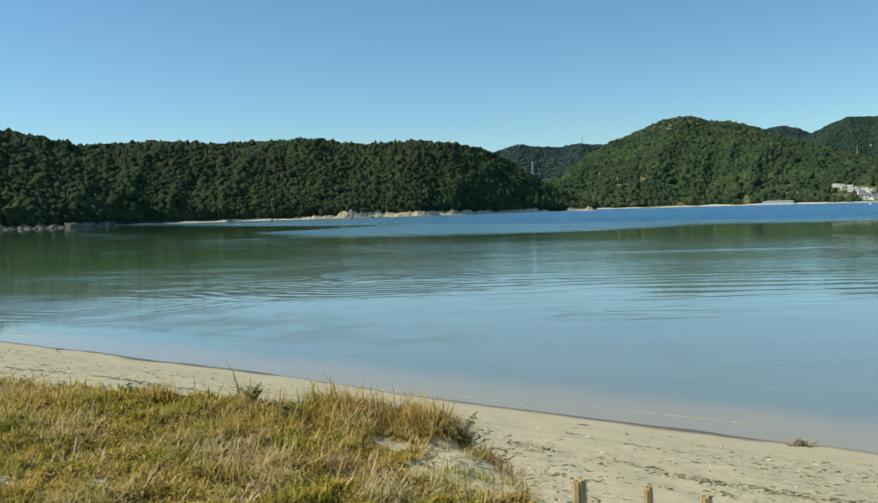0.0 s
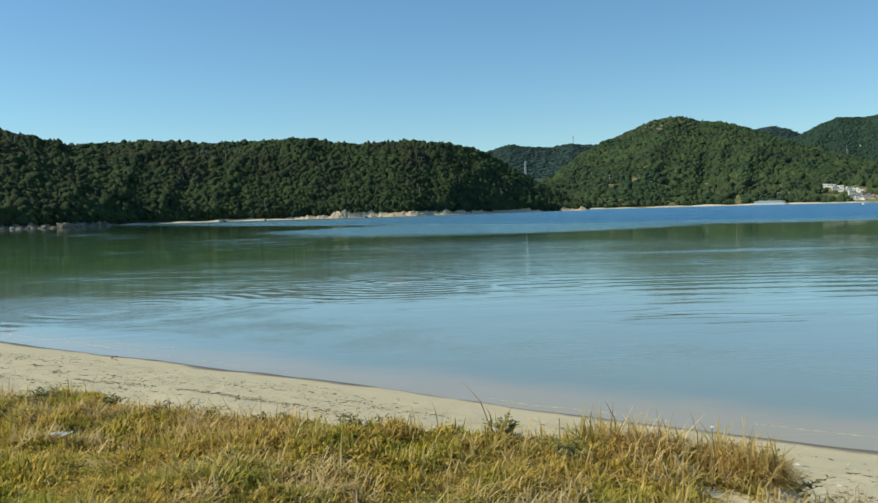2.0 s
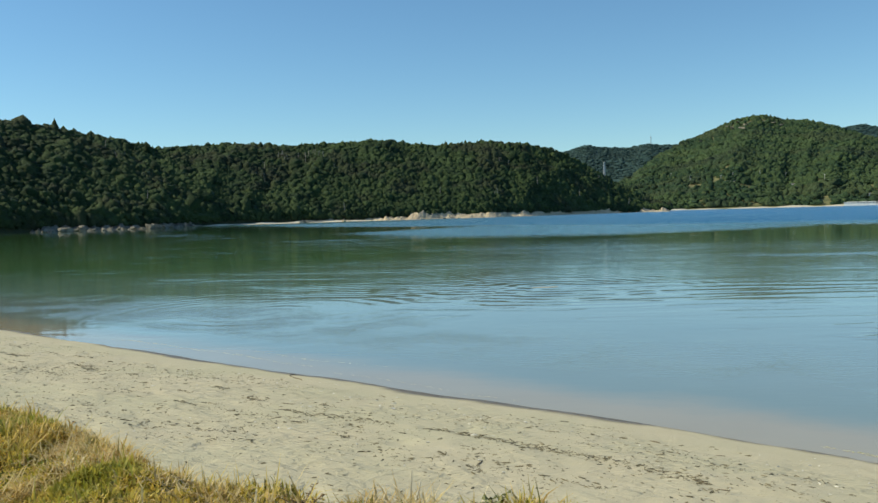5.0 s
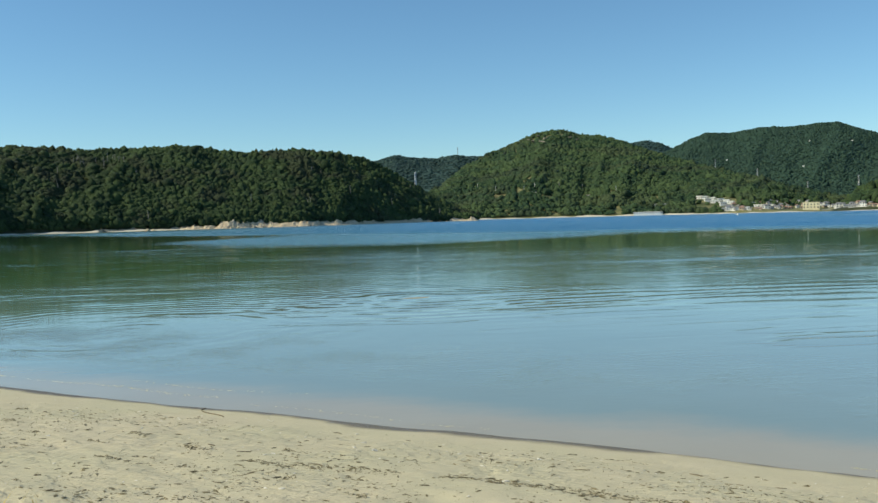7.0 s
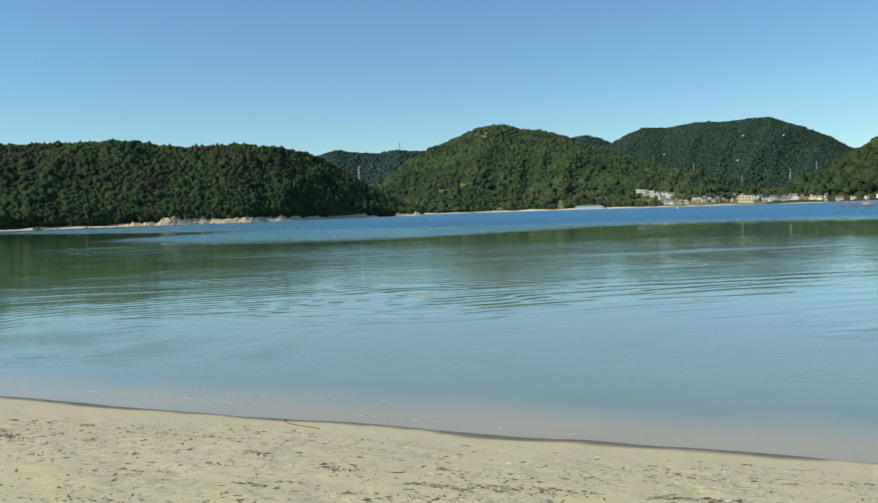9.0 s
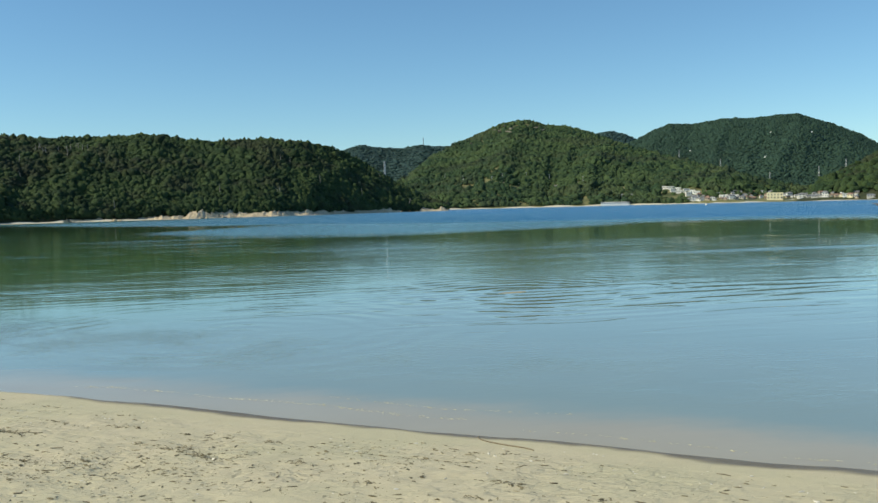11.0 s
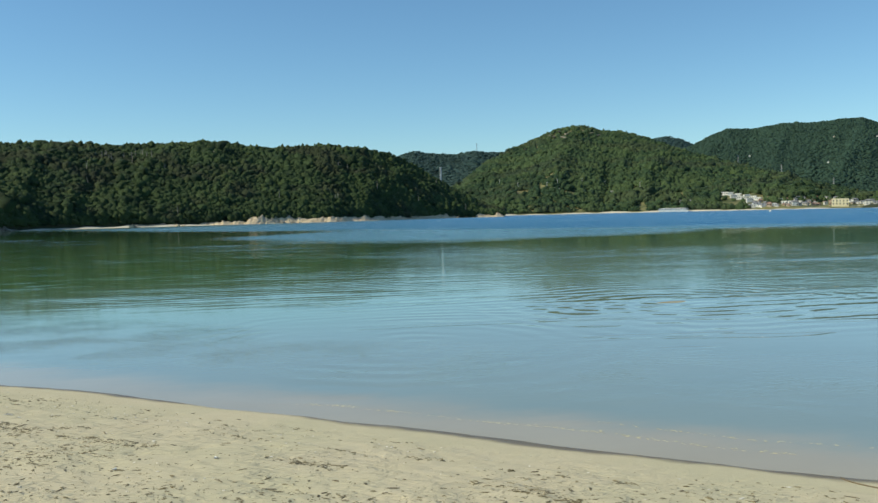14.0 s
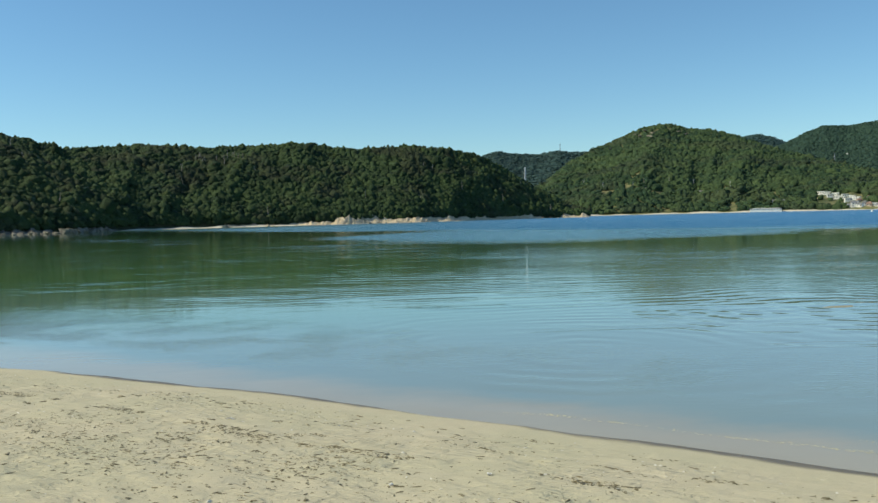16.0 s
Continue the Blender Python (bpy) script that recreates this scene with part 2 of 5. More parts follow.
def water_material():
    k = Mat("bay_water")
    t = k.t
    pos = k.xyz(k.geo.outputs["Position"])
    x, y = pos[0], pos[1]
    # distance from the beach, bent a little, to tell calm water from the wind-ruffled bay
    off = k.math("ADD", k.math("MULTIPLY", x, 0.45), k.math("MULTIPLY", y, 0.90))
    off = k.math("ADD", off, k.math("MULTIPLY", k.math("SUBTRACT", k.noise(0.011, 3, stretch=(0.6, 1, 1)), 0.5), 70.0))
    off = k.math("SUBTRACT", off, k.span(x, 40.0, -160.0, 0.0, 115.0))
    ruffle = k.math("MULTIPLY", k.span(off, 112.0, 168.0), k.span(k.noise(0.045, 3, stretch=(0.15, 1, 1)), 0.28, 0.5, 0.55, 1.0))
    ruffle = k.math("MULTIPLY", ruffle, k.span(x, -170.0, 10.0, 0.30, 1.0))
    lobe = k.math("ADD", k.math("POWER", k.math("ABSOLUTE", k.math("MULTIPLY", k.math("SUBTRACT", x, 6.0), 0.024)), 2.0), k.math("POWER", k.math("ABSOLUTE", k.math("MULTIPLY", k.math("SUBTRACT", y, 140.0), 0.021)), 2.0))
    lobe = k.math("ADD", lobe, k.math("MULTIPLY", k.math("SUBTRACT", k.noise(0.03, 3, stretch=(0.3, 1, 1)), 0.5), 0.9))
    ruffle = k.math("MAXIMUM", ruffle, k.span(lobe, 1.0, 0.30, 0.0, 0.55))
    # long low swell lines, ripples and the rings round the weedy rock
    swell = k.noise(0.9, 3, 0.5, stretch=(0.22, 1, 1), turn=0.10)
    ripple = k.noise(3.2, 3, 0.6, stretch=(0.35, 1, 1), turn=-0.12)
    patch = k.span(k.noise(0.09, 3, stretch=(0.5, 1, 1)), 0.42, 0.66)
    h = k.math("MULTIPLY", k.math("SUBTRACT", swell, 0.5), k.math("MULTIPLY_ADD", patch, 0.003, 0.0030))
    h = k.math("ADD", h, k.math("MULTIPLY", ripple, k.math("MULTIPLY_ADD", patch, 0.0014, 0.0010)))
    shoal = k.math("ADD", k.math("MULTIPLY", k.math("SUBTRACT", x, SHORE[0]), -INLAND[0]), k.math("MULTIPLY", k.math("SUBTRACT", y, SHORE[1]), -INLAND[1]))
    breeze = k.math("MULTIPLY", k.span(x, -22.0, 0.0), k.math("MULTIPLY", k.span(shoal, 14.0, 26.0), k.span(shoal, 68.0, 52.0)))
    h = k.math("ADD", h, k.math("MULTIPLY", k.noise(2.4, 3, 0.6, stretch=(0.28, 1, 1), turn=0.06), k.math("MULTIPLY", breeze, 0.011)))
    crest = k.span(k.noise(0.55, 2, 0.4, stretch=(0.20, 1, 1), turn=0.16), 0.57, 0.60)
    crest = k.math("ADD", crest, k.span(k.noise(0.95, 2, 0.4, stretch=(0.18, 1, 1), turn=-0.05), 0.38, 0.41))
    crest = k.math("MULTIPLY", crest, k.span(shoal, 6.0, 12.0))
    h = k.math("ADD", h, k.math("MULTIPLY", crest, k.span(k.noise(0.13, 2, stretch=(0.5, 1, 1)), 0.45, 0.62, 0.0, 0.007)))
    # long-crested trains of ripples running in towards the beach, in patches
    for wave, turn, warp, amp, grain, lo, hi, near, full in ((1.45, 0.10, 9.0, 0.0042, 0.055, 0.44, 0.62, 11.0, 22.0), (0.80, -0.13, 8.0, 0.0021, 0.085, 0.42, 0.60, 8.0, 16.0), (2.60, 0.20, 8.0, 0.0060, 0.030, 0.46, 0.62, 24.0, 45.0)):
        run = k.math("ADD", k.math("MULTIPLY", y, math.cos(turn)), k.math("MULTIPLY", x, math.sin(turn)))
        bend = k.math("MULTIPLY", k.noise(0.30 / wave, 2, 0.5, stretch=(0.30, 1, 1), turn=-turn), warp)
        crests = k.math("SINE", k.math("ADD", k.math("MULTIPLY", run, 6.2832 / wave), bend))
        where = k.math("MULTIPLY", k.span(k.noise(grain, 3, 0.6, stretch=(0.35, 1, 1), turn=turn), lo, hi), k.span(shoal, near, full))
        h = k.math("ADD", h, k.math("MULTIPLY", crests, k.math("MULTIPLY", where, amp)))
    for cx, cy, amp, wave, reach in ((-3.0, 35.4, 0.0040, 0.85, 10.0), (-11.5, 29.0, 0.0022, 0.8, 10.0)):
        dx, dy = k.math("SUBTRACT", x, cx), k.math("SUBTRACT", y, cy)
        r = k.math("SQRT", k.math("ADD", k.math("MULTIPLY", dx, dx), k.math("MULTIPLY", dy, dy)))
        r = k.math("ADD", r, k.math("MULTIPLY", k.noise(0.25, 2), 1.3))
        ring = k.math("SINE", k.math("MULTIPLY", r, 6.2832 / wave))
        fade = k.math("MULTIPLY", k.span(r, reach, reach * 0.35), k.math("MULTIPLY", k.span(k.noise(0.33, 2), 0.40, 0.62), amp))
        h = k.math("ADD", h, k.math("MULTIPLY", ring, fade))
    chop = k.math("MULTIPLY", k.noise(1.1, 4, 0.65, stretch=(0.5, 1, 1)), k.math("MULTIPLY", ruffle, 0.9))
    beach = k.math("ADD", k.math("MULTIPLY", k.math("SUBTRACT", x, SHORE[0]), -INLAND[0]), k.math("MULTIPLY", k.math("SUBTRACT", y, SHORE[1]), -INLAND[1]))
    # distance for the painted depth tones, stretched leftwards to bring the green nearer
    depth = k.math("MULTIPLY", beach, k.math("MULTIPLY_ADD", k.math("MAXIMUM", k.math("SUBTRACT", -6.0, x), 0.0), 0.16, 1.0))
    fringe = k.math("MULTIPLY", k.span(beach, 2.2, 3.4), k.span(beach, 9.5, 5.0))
    h = k.math("ADD", h, k.math("MULTIPLY", k.noise(7.5, 3, 0.65, stretch=(0.42, 1, 1), turn=0.12), k.math("MULTIPLY", fringe, k.span(k.noise(0.5, 3), 0.36, 0.66, 0.0022, 0.0080))))
    h = k.math("ADD", h, chop)
    h = k.math("MULTIPLY", h, k.math("MAXIMUM", k.math("MAXIMUM", k.span(shoal, 78.0, 54.0, 0.22, 1.0), ruffle), k.span(k.noise(0.06, 3, stretch=(0.12, 1, 1)), 0.60, 0.68)))
    b = t.nodes.new("ShaderNodeBump")
    b.inputs["Strength"].default_value, b.inputs["Distance"].default_value = 1.0, 1.0
    t.links.new(h, b.inputs["Height"])
    gloss = t.nodes.new("ShaderNodeBsdfGlossy")
    gloss.inputs["Color"].default_value = (0.97, 0.98, 1, 1)
    streak = k.math("MULTIPLY", k.span(k.noise(0.30, 4, 0.6, stretch=(0.10, 1, 1), turn=0.05), 0.50, 0.62), k.math("MULTIPLY", k.span(off, 18.0, 50.0), k.span(off, 72.0, 52.0)))
    k.put(k.math("MAXIMUM", k.span(ruffle, 0, 1, 0.045, 0.34), k.math("MULTIPLY", streak, k.span(off, 45.0, 75.0, 0.17, 0.08))), gloss.inputs["Roughness"])
    fres = t.nodes.new("ShaderNodeLayerWeight")
    fres.inputs["Blend"].default_value = 0.5
    # opaque body paints the seen bottom and the light lost with depth
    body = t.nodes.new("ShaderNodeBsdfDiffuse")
    shallow_tint = k.mix(k.noise(0.35, 4), (0.192, 0.246, 0.224), (0.238, 0.288, 0.257))
    # sand tone painted on the surface near the shore, as the bottom showing through
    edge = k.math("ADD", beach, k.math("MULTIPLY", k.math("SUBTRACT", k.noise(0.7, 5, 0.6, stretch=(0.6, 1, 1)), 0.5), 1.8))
    shallow_tint = k.mix(k.span(edge, 1.0, 2.6), k.mix(k.noise(0.5, 4), (0.335, 0.290, 0.205), (0.395, 0.350, 0.255)), shallow_tint)
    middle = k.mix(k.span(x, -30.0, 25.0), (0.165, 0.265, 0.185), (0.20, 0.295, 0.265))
    # darker left greens put the mirrored headland woods into the water's colour
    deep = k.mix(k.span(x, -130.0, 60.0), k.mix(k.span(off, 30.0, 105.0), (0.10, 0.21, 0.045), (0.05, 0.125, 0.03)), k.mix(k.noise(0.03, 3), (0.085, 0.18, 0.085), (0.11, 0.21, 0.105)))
    calm = k.mix(k.span(depth, 32.0, 80.0), k.mix(k.span(depth, 11.0, 30.0), shallow_tint, middle), deep)
    # reflected sky blue painted into the ruffled water, headland's darker teal towards the left
    windy_sky_tint = k.mix(k.span(x, -120.0, 120.0), (0.010, 0.085, 0.10), k.mix(k.noise(0.02, 3, stretch=(0.25, 1, 1)), (0.015, 0.12, 0.27), (0.03, 0.17, 0.36)))
    t.links.new(k.mix(ruffle, calm, windy_sky_tint), body.inputs["Color"])
    share = k.math("MULTIPLY_ADD", k.math("POWER", fres.outputs["Facing"], 5.0), 0.98, 0.02)
    mixer = t.nodes.new("ShaderNodeMixShader")
    for s in (gloss, fres):
        t.links.new(b.outputs[0], s.inputs["Normal"])
    t.links.new(share, mixer.inputs[0])
    t.links.new(body.outputs[0], mixer.inputs[1])
    t.links.new(gloss.outputs[0], mixer.inputs[2])
    t.links.new(mixer.outputs[0], t.nodes["Material Output"].inputs["Surface"])
    return k.m


def foliage_material(name, dark, mid, light, grain, rough=0.75, worn=0.0, relief=1.0):
    k = Mat(name, rough, spec=0.12)
    col = k.ramp(k.island(), (0.0, dark), (0.55, mid), (0.93, light), (1.0, tuple(c * s for c, s in zip(light, (1.2, 1.0, 0.9)))))
    col = k.mix(k.span(k.noise(grain, 3, 0.65), 0.35, 0.7, 0, 0.75), col, dark)
    col = k.mix(k.span(k.noise(grain * 0.03, 3), 0.40, 0.64, 0, 0.75), col, light)
    dull = tuple(sum(mid) / 3 * c for c in (1.25, 1.1, 0.8))
    col = k.mix(k.span(k.noise(grain * 0.022, 4, 0.6), 0.50, 0.62, 0, worn), col, dull)
    k.color(col)
    k.bump(k.noise(grain * 1.5, 4, 0.7), relief, 1.2 / grain)
    return k.m


def plain(name, a, b, scale=3.0, rough=0.85, bump=0.3, world_space=True, metal=0.0, spec=0.3, depth=0.02):
    """Two tones of one surface, with stains and a fine relief."""
    k = Mat(name, rough, metal, spec)
    col = k.mix(k.span(k.noise(scale, 4, world_space=world_space), 0.3, 0.7), a, b)
    col = k.mix(k.math("MULTIPLY", k.obj(), 0.25), col, tuple(c * 0.7 for c in b))
    k.color(col)
    k.bump(k.noise(scale * 6, 3, world_space=world_space), bump, depth)
    return k.m


def grass_material(name, stops, green=(0.35, 0.36, 0.05)):
    k = Mat(name, 0.6, spec=0.25)
    col = k.ramp(k.island(), *stops)
    patch = k.span(k.noise(1.3, 4), 0.40, 0.62)
    col = k.mix(k.math("MULTIPLY", patch, 0.48), col, (0.62, 0.44, 0.13))
    col = k.mix(k.span(k.noise(2.1, 3), 0.50, 0.62, 0, 0.6), col, green)
    k.color(col)
    thin = k.t.nodes.new("ShaderNodeBsdfTranslucent")
    k.put(col, thin.inputs["Color"])
    both = k.t.nodes.new("ShaderNodeMixShader")
    both.inputs[0].default_value = 0.42
    k.t.links.new(k.bsdf.outputs[0], both.inputs[1])
    k.t.links.new(thin.outputs[0], both.inputs[2])
    k.t.links.new(both.outputs[0], k.t.nodes["Material Output"].inputs["Surface"])
    return k.m


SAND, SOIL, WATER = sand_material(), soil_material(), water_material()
WOODS = foliage_material("evergreen_woods", (0.016, 0.031, 0.014), (0.033, 0.058, 0.022), (0.058, 0.088, 0.031), 1.5, worn=0.4)
# darkest tone lifted a little, as haze would lift it
WOODS_FAR = foliage_material("mountain_woods", (0.024, 0.048, 0.026), (0.044, 0.080, 0.036), (0.082, 0.120, 0.046), 0.5, worn=0.25)
# bluer, flatter tones of these two far woods have the air's haze painted in
WOODS_HAZE = foliage_material("hazed_woods", (0.034, 0.062, 0.060), (0.040, 0.072, 0.068), (0.047, 0.083, 0.075), 0.2, relief=0.35)
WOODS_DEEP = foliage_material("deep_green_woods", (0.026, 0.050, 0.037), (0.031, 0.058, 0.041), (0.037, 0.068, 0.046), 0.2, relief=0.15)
MEADOW = plain("hill_meadow", (0.055, 0.075, 0.026), (0.21, 0.195, 0.085), 0.05, 0.9, 0.5, depth=0.3)
SLOPE = plain("leaf_litter_slope", (0.025, 0.035, 0.015), (0.05, 0.055, 0.025), 0.3)
ROCK = plain("sandstone", (0.46, 0.36, 0.235), (0.68, 0.56, 0.39), 0.5, 0.9, 0.9, depth=0.3)
ROCK_GREY = plain("grey_rock", (0.13, 0.115, 0.09), (0.27, 0.24, 0.19), 0.6, 0.9, 0.9, depth=0.3)
TURF = grass_material("short_turf", ((0.0, (0.08, 0.09, 0.015)), (0.4, (0.50, 0.415, 0.06)), (0.65, (0.70, 0.53, 0.11)), (0.87, (0.68, 0.54, 0.17)), (1.0, (0.90, 0.76, 0.40))))
STRAW = grass_material("dry_grass", ((0.0, (0.34, 0.22, 0.05)), (0.4, (0.60, 0.42, 0.12)), (0.8, (0.76, 0.57, 0.23)), (1.0, (0.85, 0.70, 0.40))), (0.55, 0.45, 0.12))

MAT = grass_material("creeping_weed_leaves", ((0.0, (0.055, 0.065, 0.012)), (0.35, (0.35, 0.32, 0.035)), (0.75, (0.68, 0.51, 0.075)), (1.0, (0.84, 0.65, 0.20))), (0.39, 0.38, 0.045))

# ---------------------------------------------------------------- ground and water
def growing(lo, hi, fine, first, factor=1.35):
    """Coordinates: even steps between lo and hi, growing ones out to 4800 m."""
    mid = np.arange(lo, hi, fine)
    out, d = [], first
    while sum(out) < 4800:
        out.append(d)
        d *= factor
    tail = np.cumsum(out)
    return np.concatenate([lo - tail[::-1], mid, hi + tail])


gu = growing(-4.0, 33.0, 0.085, 0.12, 1.25)
gs = np.concatenate([a for a in (growing(-1.6, 14.0, 0.065, 0.08, 1.2),)])
GU, GS = np.meshgrid(gu, gs, indexing="ij")
GX, GY = xy(GU, GS)
GZ = ground_z(GX, GY)
faces = grid_faces(len(gu), len(gs))
ci = faces[:, 0]
ground_mesh = fast_mesh("ground", np.stack([GX, GY, GZ], -1).reshape(-1, 3), faces, [SAND, SOIL], True,
                        index=((dune_mask(GU, GS).ravel()[ci] > 0.62) & (bare(GU, GS).ravel()[ci] < 0.75)).astype(int))
ground = tagged(new("ground", ground_mesh), "pale sandy beach sloping under the water, with a low dune", "ground", kind="structure")

wx = np.array((-4500, -300, -60, -20, 20, 60, 300, 4500.0))
WX, WY = np.meshgrid(wx, wx, indexing="ij")
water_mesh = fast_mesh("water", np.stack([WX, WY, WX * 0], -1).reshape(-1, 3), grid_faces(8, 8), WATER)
tagged(new("water", water_mesh), "calm blue-green bay water with fine ripples, opaque, bottom and depth in its colour", "water", kind="structure")


# ---------------------------------------------------------------- wooded hills
class Hill:
    """A hill seen from the beach: a shore distance, a ridge distance and a ridge height angle by bearing."""

    def __init__(self, az, shore, ridge, el, seed, lower=4.0, rough=0.12, power=0.85, foot=2.0, gully=0.0):
        self.az, self.shore, self.ridge, self.el = (np.array(v, float) for v in (az, shore, ridge, el))
        self.seed, self.lower, self.rough, self.power, self.foot, self.gully = seed, lower, rough, power, foot, gully

    def place(self, az, t):
        """World place at a bearing and a share t of the way from shore (0) to ridge (1) and beyond."""
        r0, r1 = np.interp(az, self.az, self.shore), np.interp(az, self.az, self.ridge)
        w = r1 - r0
        spur = vnoise(az * 0.55, t * 0.7, self.seed) + 0.55 * vnoise(az * 1.4 + t * 1.2, t * 1.6, self.seed + 1) + 0.2 * vnoise(az * 3.4, t * 5, self.seed + 2)
        r = r0 + w * t + 0.10 * w * spur * np.clip(t, 0, 1) * np.clip(1.2 - t, 0, 1)
        top = np.interp(az, self.az, self.el) * r1 + 2.75 - self.lower
        g = np.where(t <= 1, np.clip(t, 0, 1) ** self.power, 1 - 0.55 * (t - 1) - 0.25 * (t - 1) ** 2)
        z = top * g
        bend = 4 * np.clip(t, 0, 1) * np.clip(1 - t, 0, 1)
        z = z * (1 + bend * self.rough * spur * 0.6) + self.foot * np.minimum(1, t * 25) - 3.0 * (t < 0)
        z = np.where(t < 0, -3.0, z)
        spine = 1 - 2.2 * np.abs(vnoise(az * 0.33 - t * 1.1, t * 0.5, self.seed + 5)) + 0.5 * (1 - 2 * np.abs(vnoise(az * 0.95 - t * 1.6, t * 0.9, self.seed + 6)))
        z = z + np.where(t > 0, self.gully * bend * spine, 0.0)
        r = r - 1.6 * self.gully * bend * spine
        x, y = far(az, r)
        return x, y, z

    def mesh(self, name, material, label, n=160, m=44):
        a = np.linspace(self.az[0], self.az[-1], n)
        t = np.concatenate([[-0.03, 0.0], np.linspace(0.01, 1.0, m), np.linspace(1.05, 2.0, 10)])
        A, T = np.meshgrid(a, t, indexing="ij")
        v = np.stack(self.place(A, T), -1).reshape(-1, 3)
        me = fast_mesh(name, v, grid_faces(n, len(t)), material, True)
        return tagged(new(name, me), label, "hill", kind="structure")

    def woods(self, name, material, label, across, deep, size, sub=1, t0=0.03, t1=1.04, flat=0.9, keep=None, sink=0.3):
        """Tree crowns at jittered places over the whole slope, joined into one mesh."""
        rng = np.random.default_rng(self.seed + 100)
        a = np.linspace(self.az[0], self.az[-1], across)
        t = np.linspace(t0, t1, deep)
        A, T = np.meshgrid(a, t, indexing="ij")
        A = (A + rng.uniform(-0.6, 0.6, A.shape) * (a[1] - a[0])).ravel()
        T = np.clip(T + rng.uniform(-0.6, 0.6, T.shape) * (t[1] - t[0]), t0, 1.15).ravel()
        x, y, z = self.place(A, T)
        ok = z > 0.8
        if keep is not None:
            ok &= keep(A, T, z)
        x, y, z = x[ok], y[ok], z[ok]
        bv, bf = ico(sub)
        bf = bf[bv[bf].mean(1)[:, 2] > -0.45]
        n = len(x)
        rad = size * np.exp(rng.normal(0, 0.27, n) + 0.13 * vnoise(x * 0.045, y * 0.045 + z * 0.09, self.seed + 8))
        shape = np.stack([rad * rng.uniform(0.8, 1.2, n), rad * rng.uniform(0.8, 1.2, n), rad * flat * rng.uniform(0.75, 1.3, n)], -1)
        jit = np.exp(rng.normal(0, 0.24, (n, len(bv))))
        lump = 1 + 0.28 * np.sin(bv @ np.array((3.1, 1.7, 2.3)) * 2 + rng.uniform(0, 6.28, (n, 1))) * np.cos(bv @ np.array((-1.3, 2.9, 1.1)) * 2 + rng.uniform(0, 6.28, (n, 1)))
        v = bv[None] * (jit * lump)[:, :, None] * shape[:, None, :]
        v += np.stack([x, y, z + shape[:, 2] * (1 - sink) + np.clip(rng.normal(0, 0.25, n), -0.5, 0.4) * size * (T[ok] < 0.9)], -1)[:, None, :]
        f = bf[None] + (np.arange(n) * len(bv))[:, None, None]
        me = fast_mesh(name, v.reshape(-1, 3), f.reshape(-1, 3), material, True)
        return tagged(new(name, me), label, "trees", kind="stuff")


headland = Hill((-46, -36, -27.7, -24.1, -22, -20, -17.6, -15, -12, -10, -8.2, -6, -4, -2.2, -0.4, 2, 4.3, 5.7, 7.2, 8.7, 10.1, 11.3),
                (250, 290, 335, 350, 365, 395, 425, 442, 455, 462, 470, 478, 485, 492, 502, 530, 565, 590, 615, 640, 658, 668),
                (390, 420, 470, 500, 530, 570, 590, 595, 600, 605, 610, 615, 620, 625, 630, 640, 660, 672, 690, 700, 704, 706),
                (0.140, 0.122, 0.103, 0.0905, 0.0812, 0.084, 0.0865, 0.0845, 0.0832, 0.0852, 0.0889, 0.084, 0.080, 0.0824, 0.0834, 0.0791, 0.0685, 0.0560, 0.0385, 0.0235, 0.0105, 0.003),
                seed=3, lower=4.0, rough=0.22, gully=1.2)
headland.mesh("headland", SLOPE, "wooded headland across the bay with a rocky foot")
headland.woods("headland_woods", WOODS, "dense dark green evergreen woods covering the headland", 400, 115, 1.35, sub=1, t0=0.012, sink=0.45)

mountain = Hill((5, 7, 8.7, 10.2, 11.9, 12.9, 15.2, 16.7, 18, 19.2, 21.1, 23.6, 26, 28.9, 31.5, 34, 37),
                (900, 905, 910, 920, 930, 935, 940, 945, 950, 950, 945, 940, 930, 915, 900, 885, 870),
                (1150, 1250, 1350, 1450, 1560, 1620, 1690, 1710, 1700, 1680, 1620, 1500, 1380, 1250, 1150, 1080, 1020),
                (0.012, 0.022, 0.036, 0.057, 0.0735, 0.0795, 0.0959, 0.0985, 0.0905, 0.0900, 0.0804, 0.0625, 0.050, 0.036, 0.022, 0.010, 0.004),
                seed=9, lower=4.6, rough=0.10, power=1.05, gully=5.0)
mountain.mesh("mountain", MEADOW, "green wooded mountain behind the far shore")
mountain.woods("mountain_woods", WOODS_FAR, "green mixed woods on the mountain slope", 400, 122, 2.3, sub=1, t0=0.012, flat=0.8, keep=lambda A, T, z: ~((A > 27.0) & (z < 11 + 3 * vnoise(A * 2, A * 0, 4)) & ((z < 6.5) | (vnoise(A * 9, T * 70, 5) < 0.5))) & ~((A > 13.6) & (A < 18.0) & (T > 0.82) & (T < 0.97) & (vnoise(A * 5, T * 40, 12) > 0.25)) & ~((A > 25.2) & (A < 27.9) & (T < 0.25) & (T > 0.035) & (vnoise(A * 9, T * 60, 6) < 0.8)) & ~((vnoise(A * 2.3, T * 30, 8) + 0.5 * vnoise(A * 8, T * 80, 9) > 0.47) & (T < 0.36)))

right_hill = Hill((33.4, 33.9, 35.2, 37.05, 39.1, 42, 47, 60), (865, 862, 855, 845, 838, 830, 820, 800), (1000, 1010, 1020, 1040, 1060, 1080, 1100, 1100),
                  (0.002, 0.007, 0.023, 0.037, 0.0555, 0.080, 0.105, 0.11), seed=15, lower=6, rough=0.12)
right_hill.mesh("hill", SLOPE, "dark wooded hill beside the village", 90, 30)
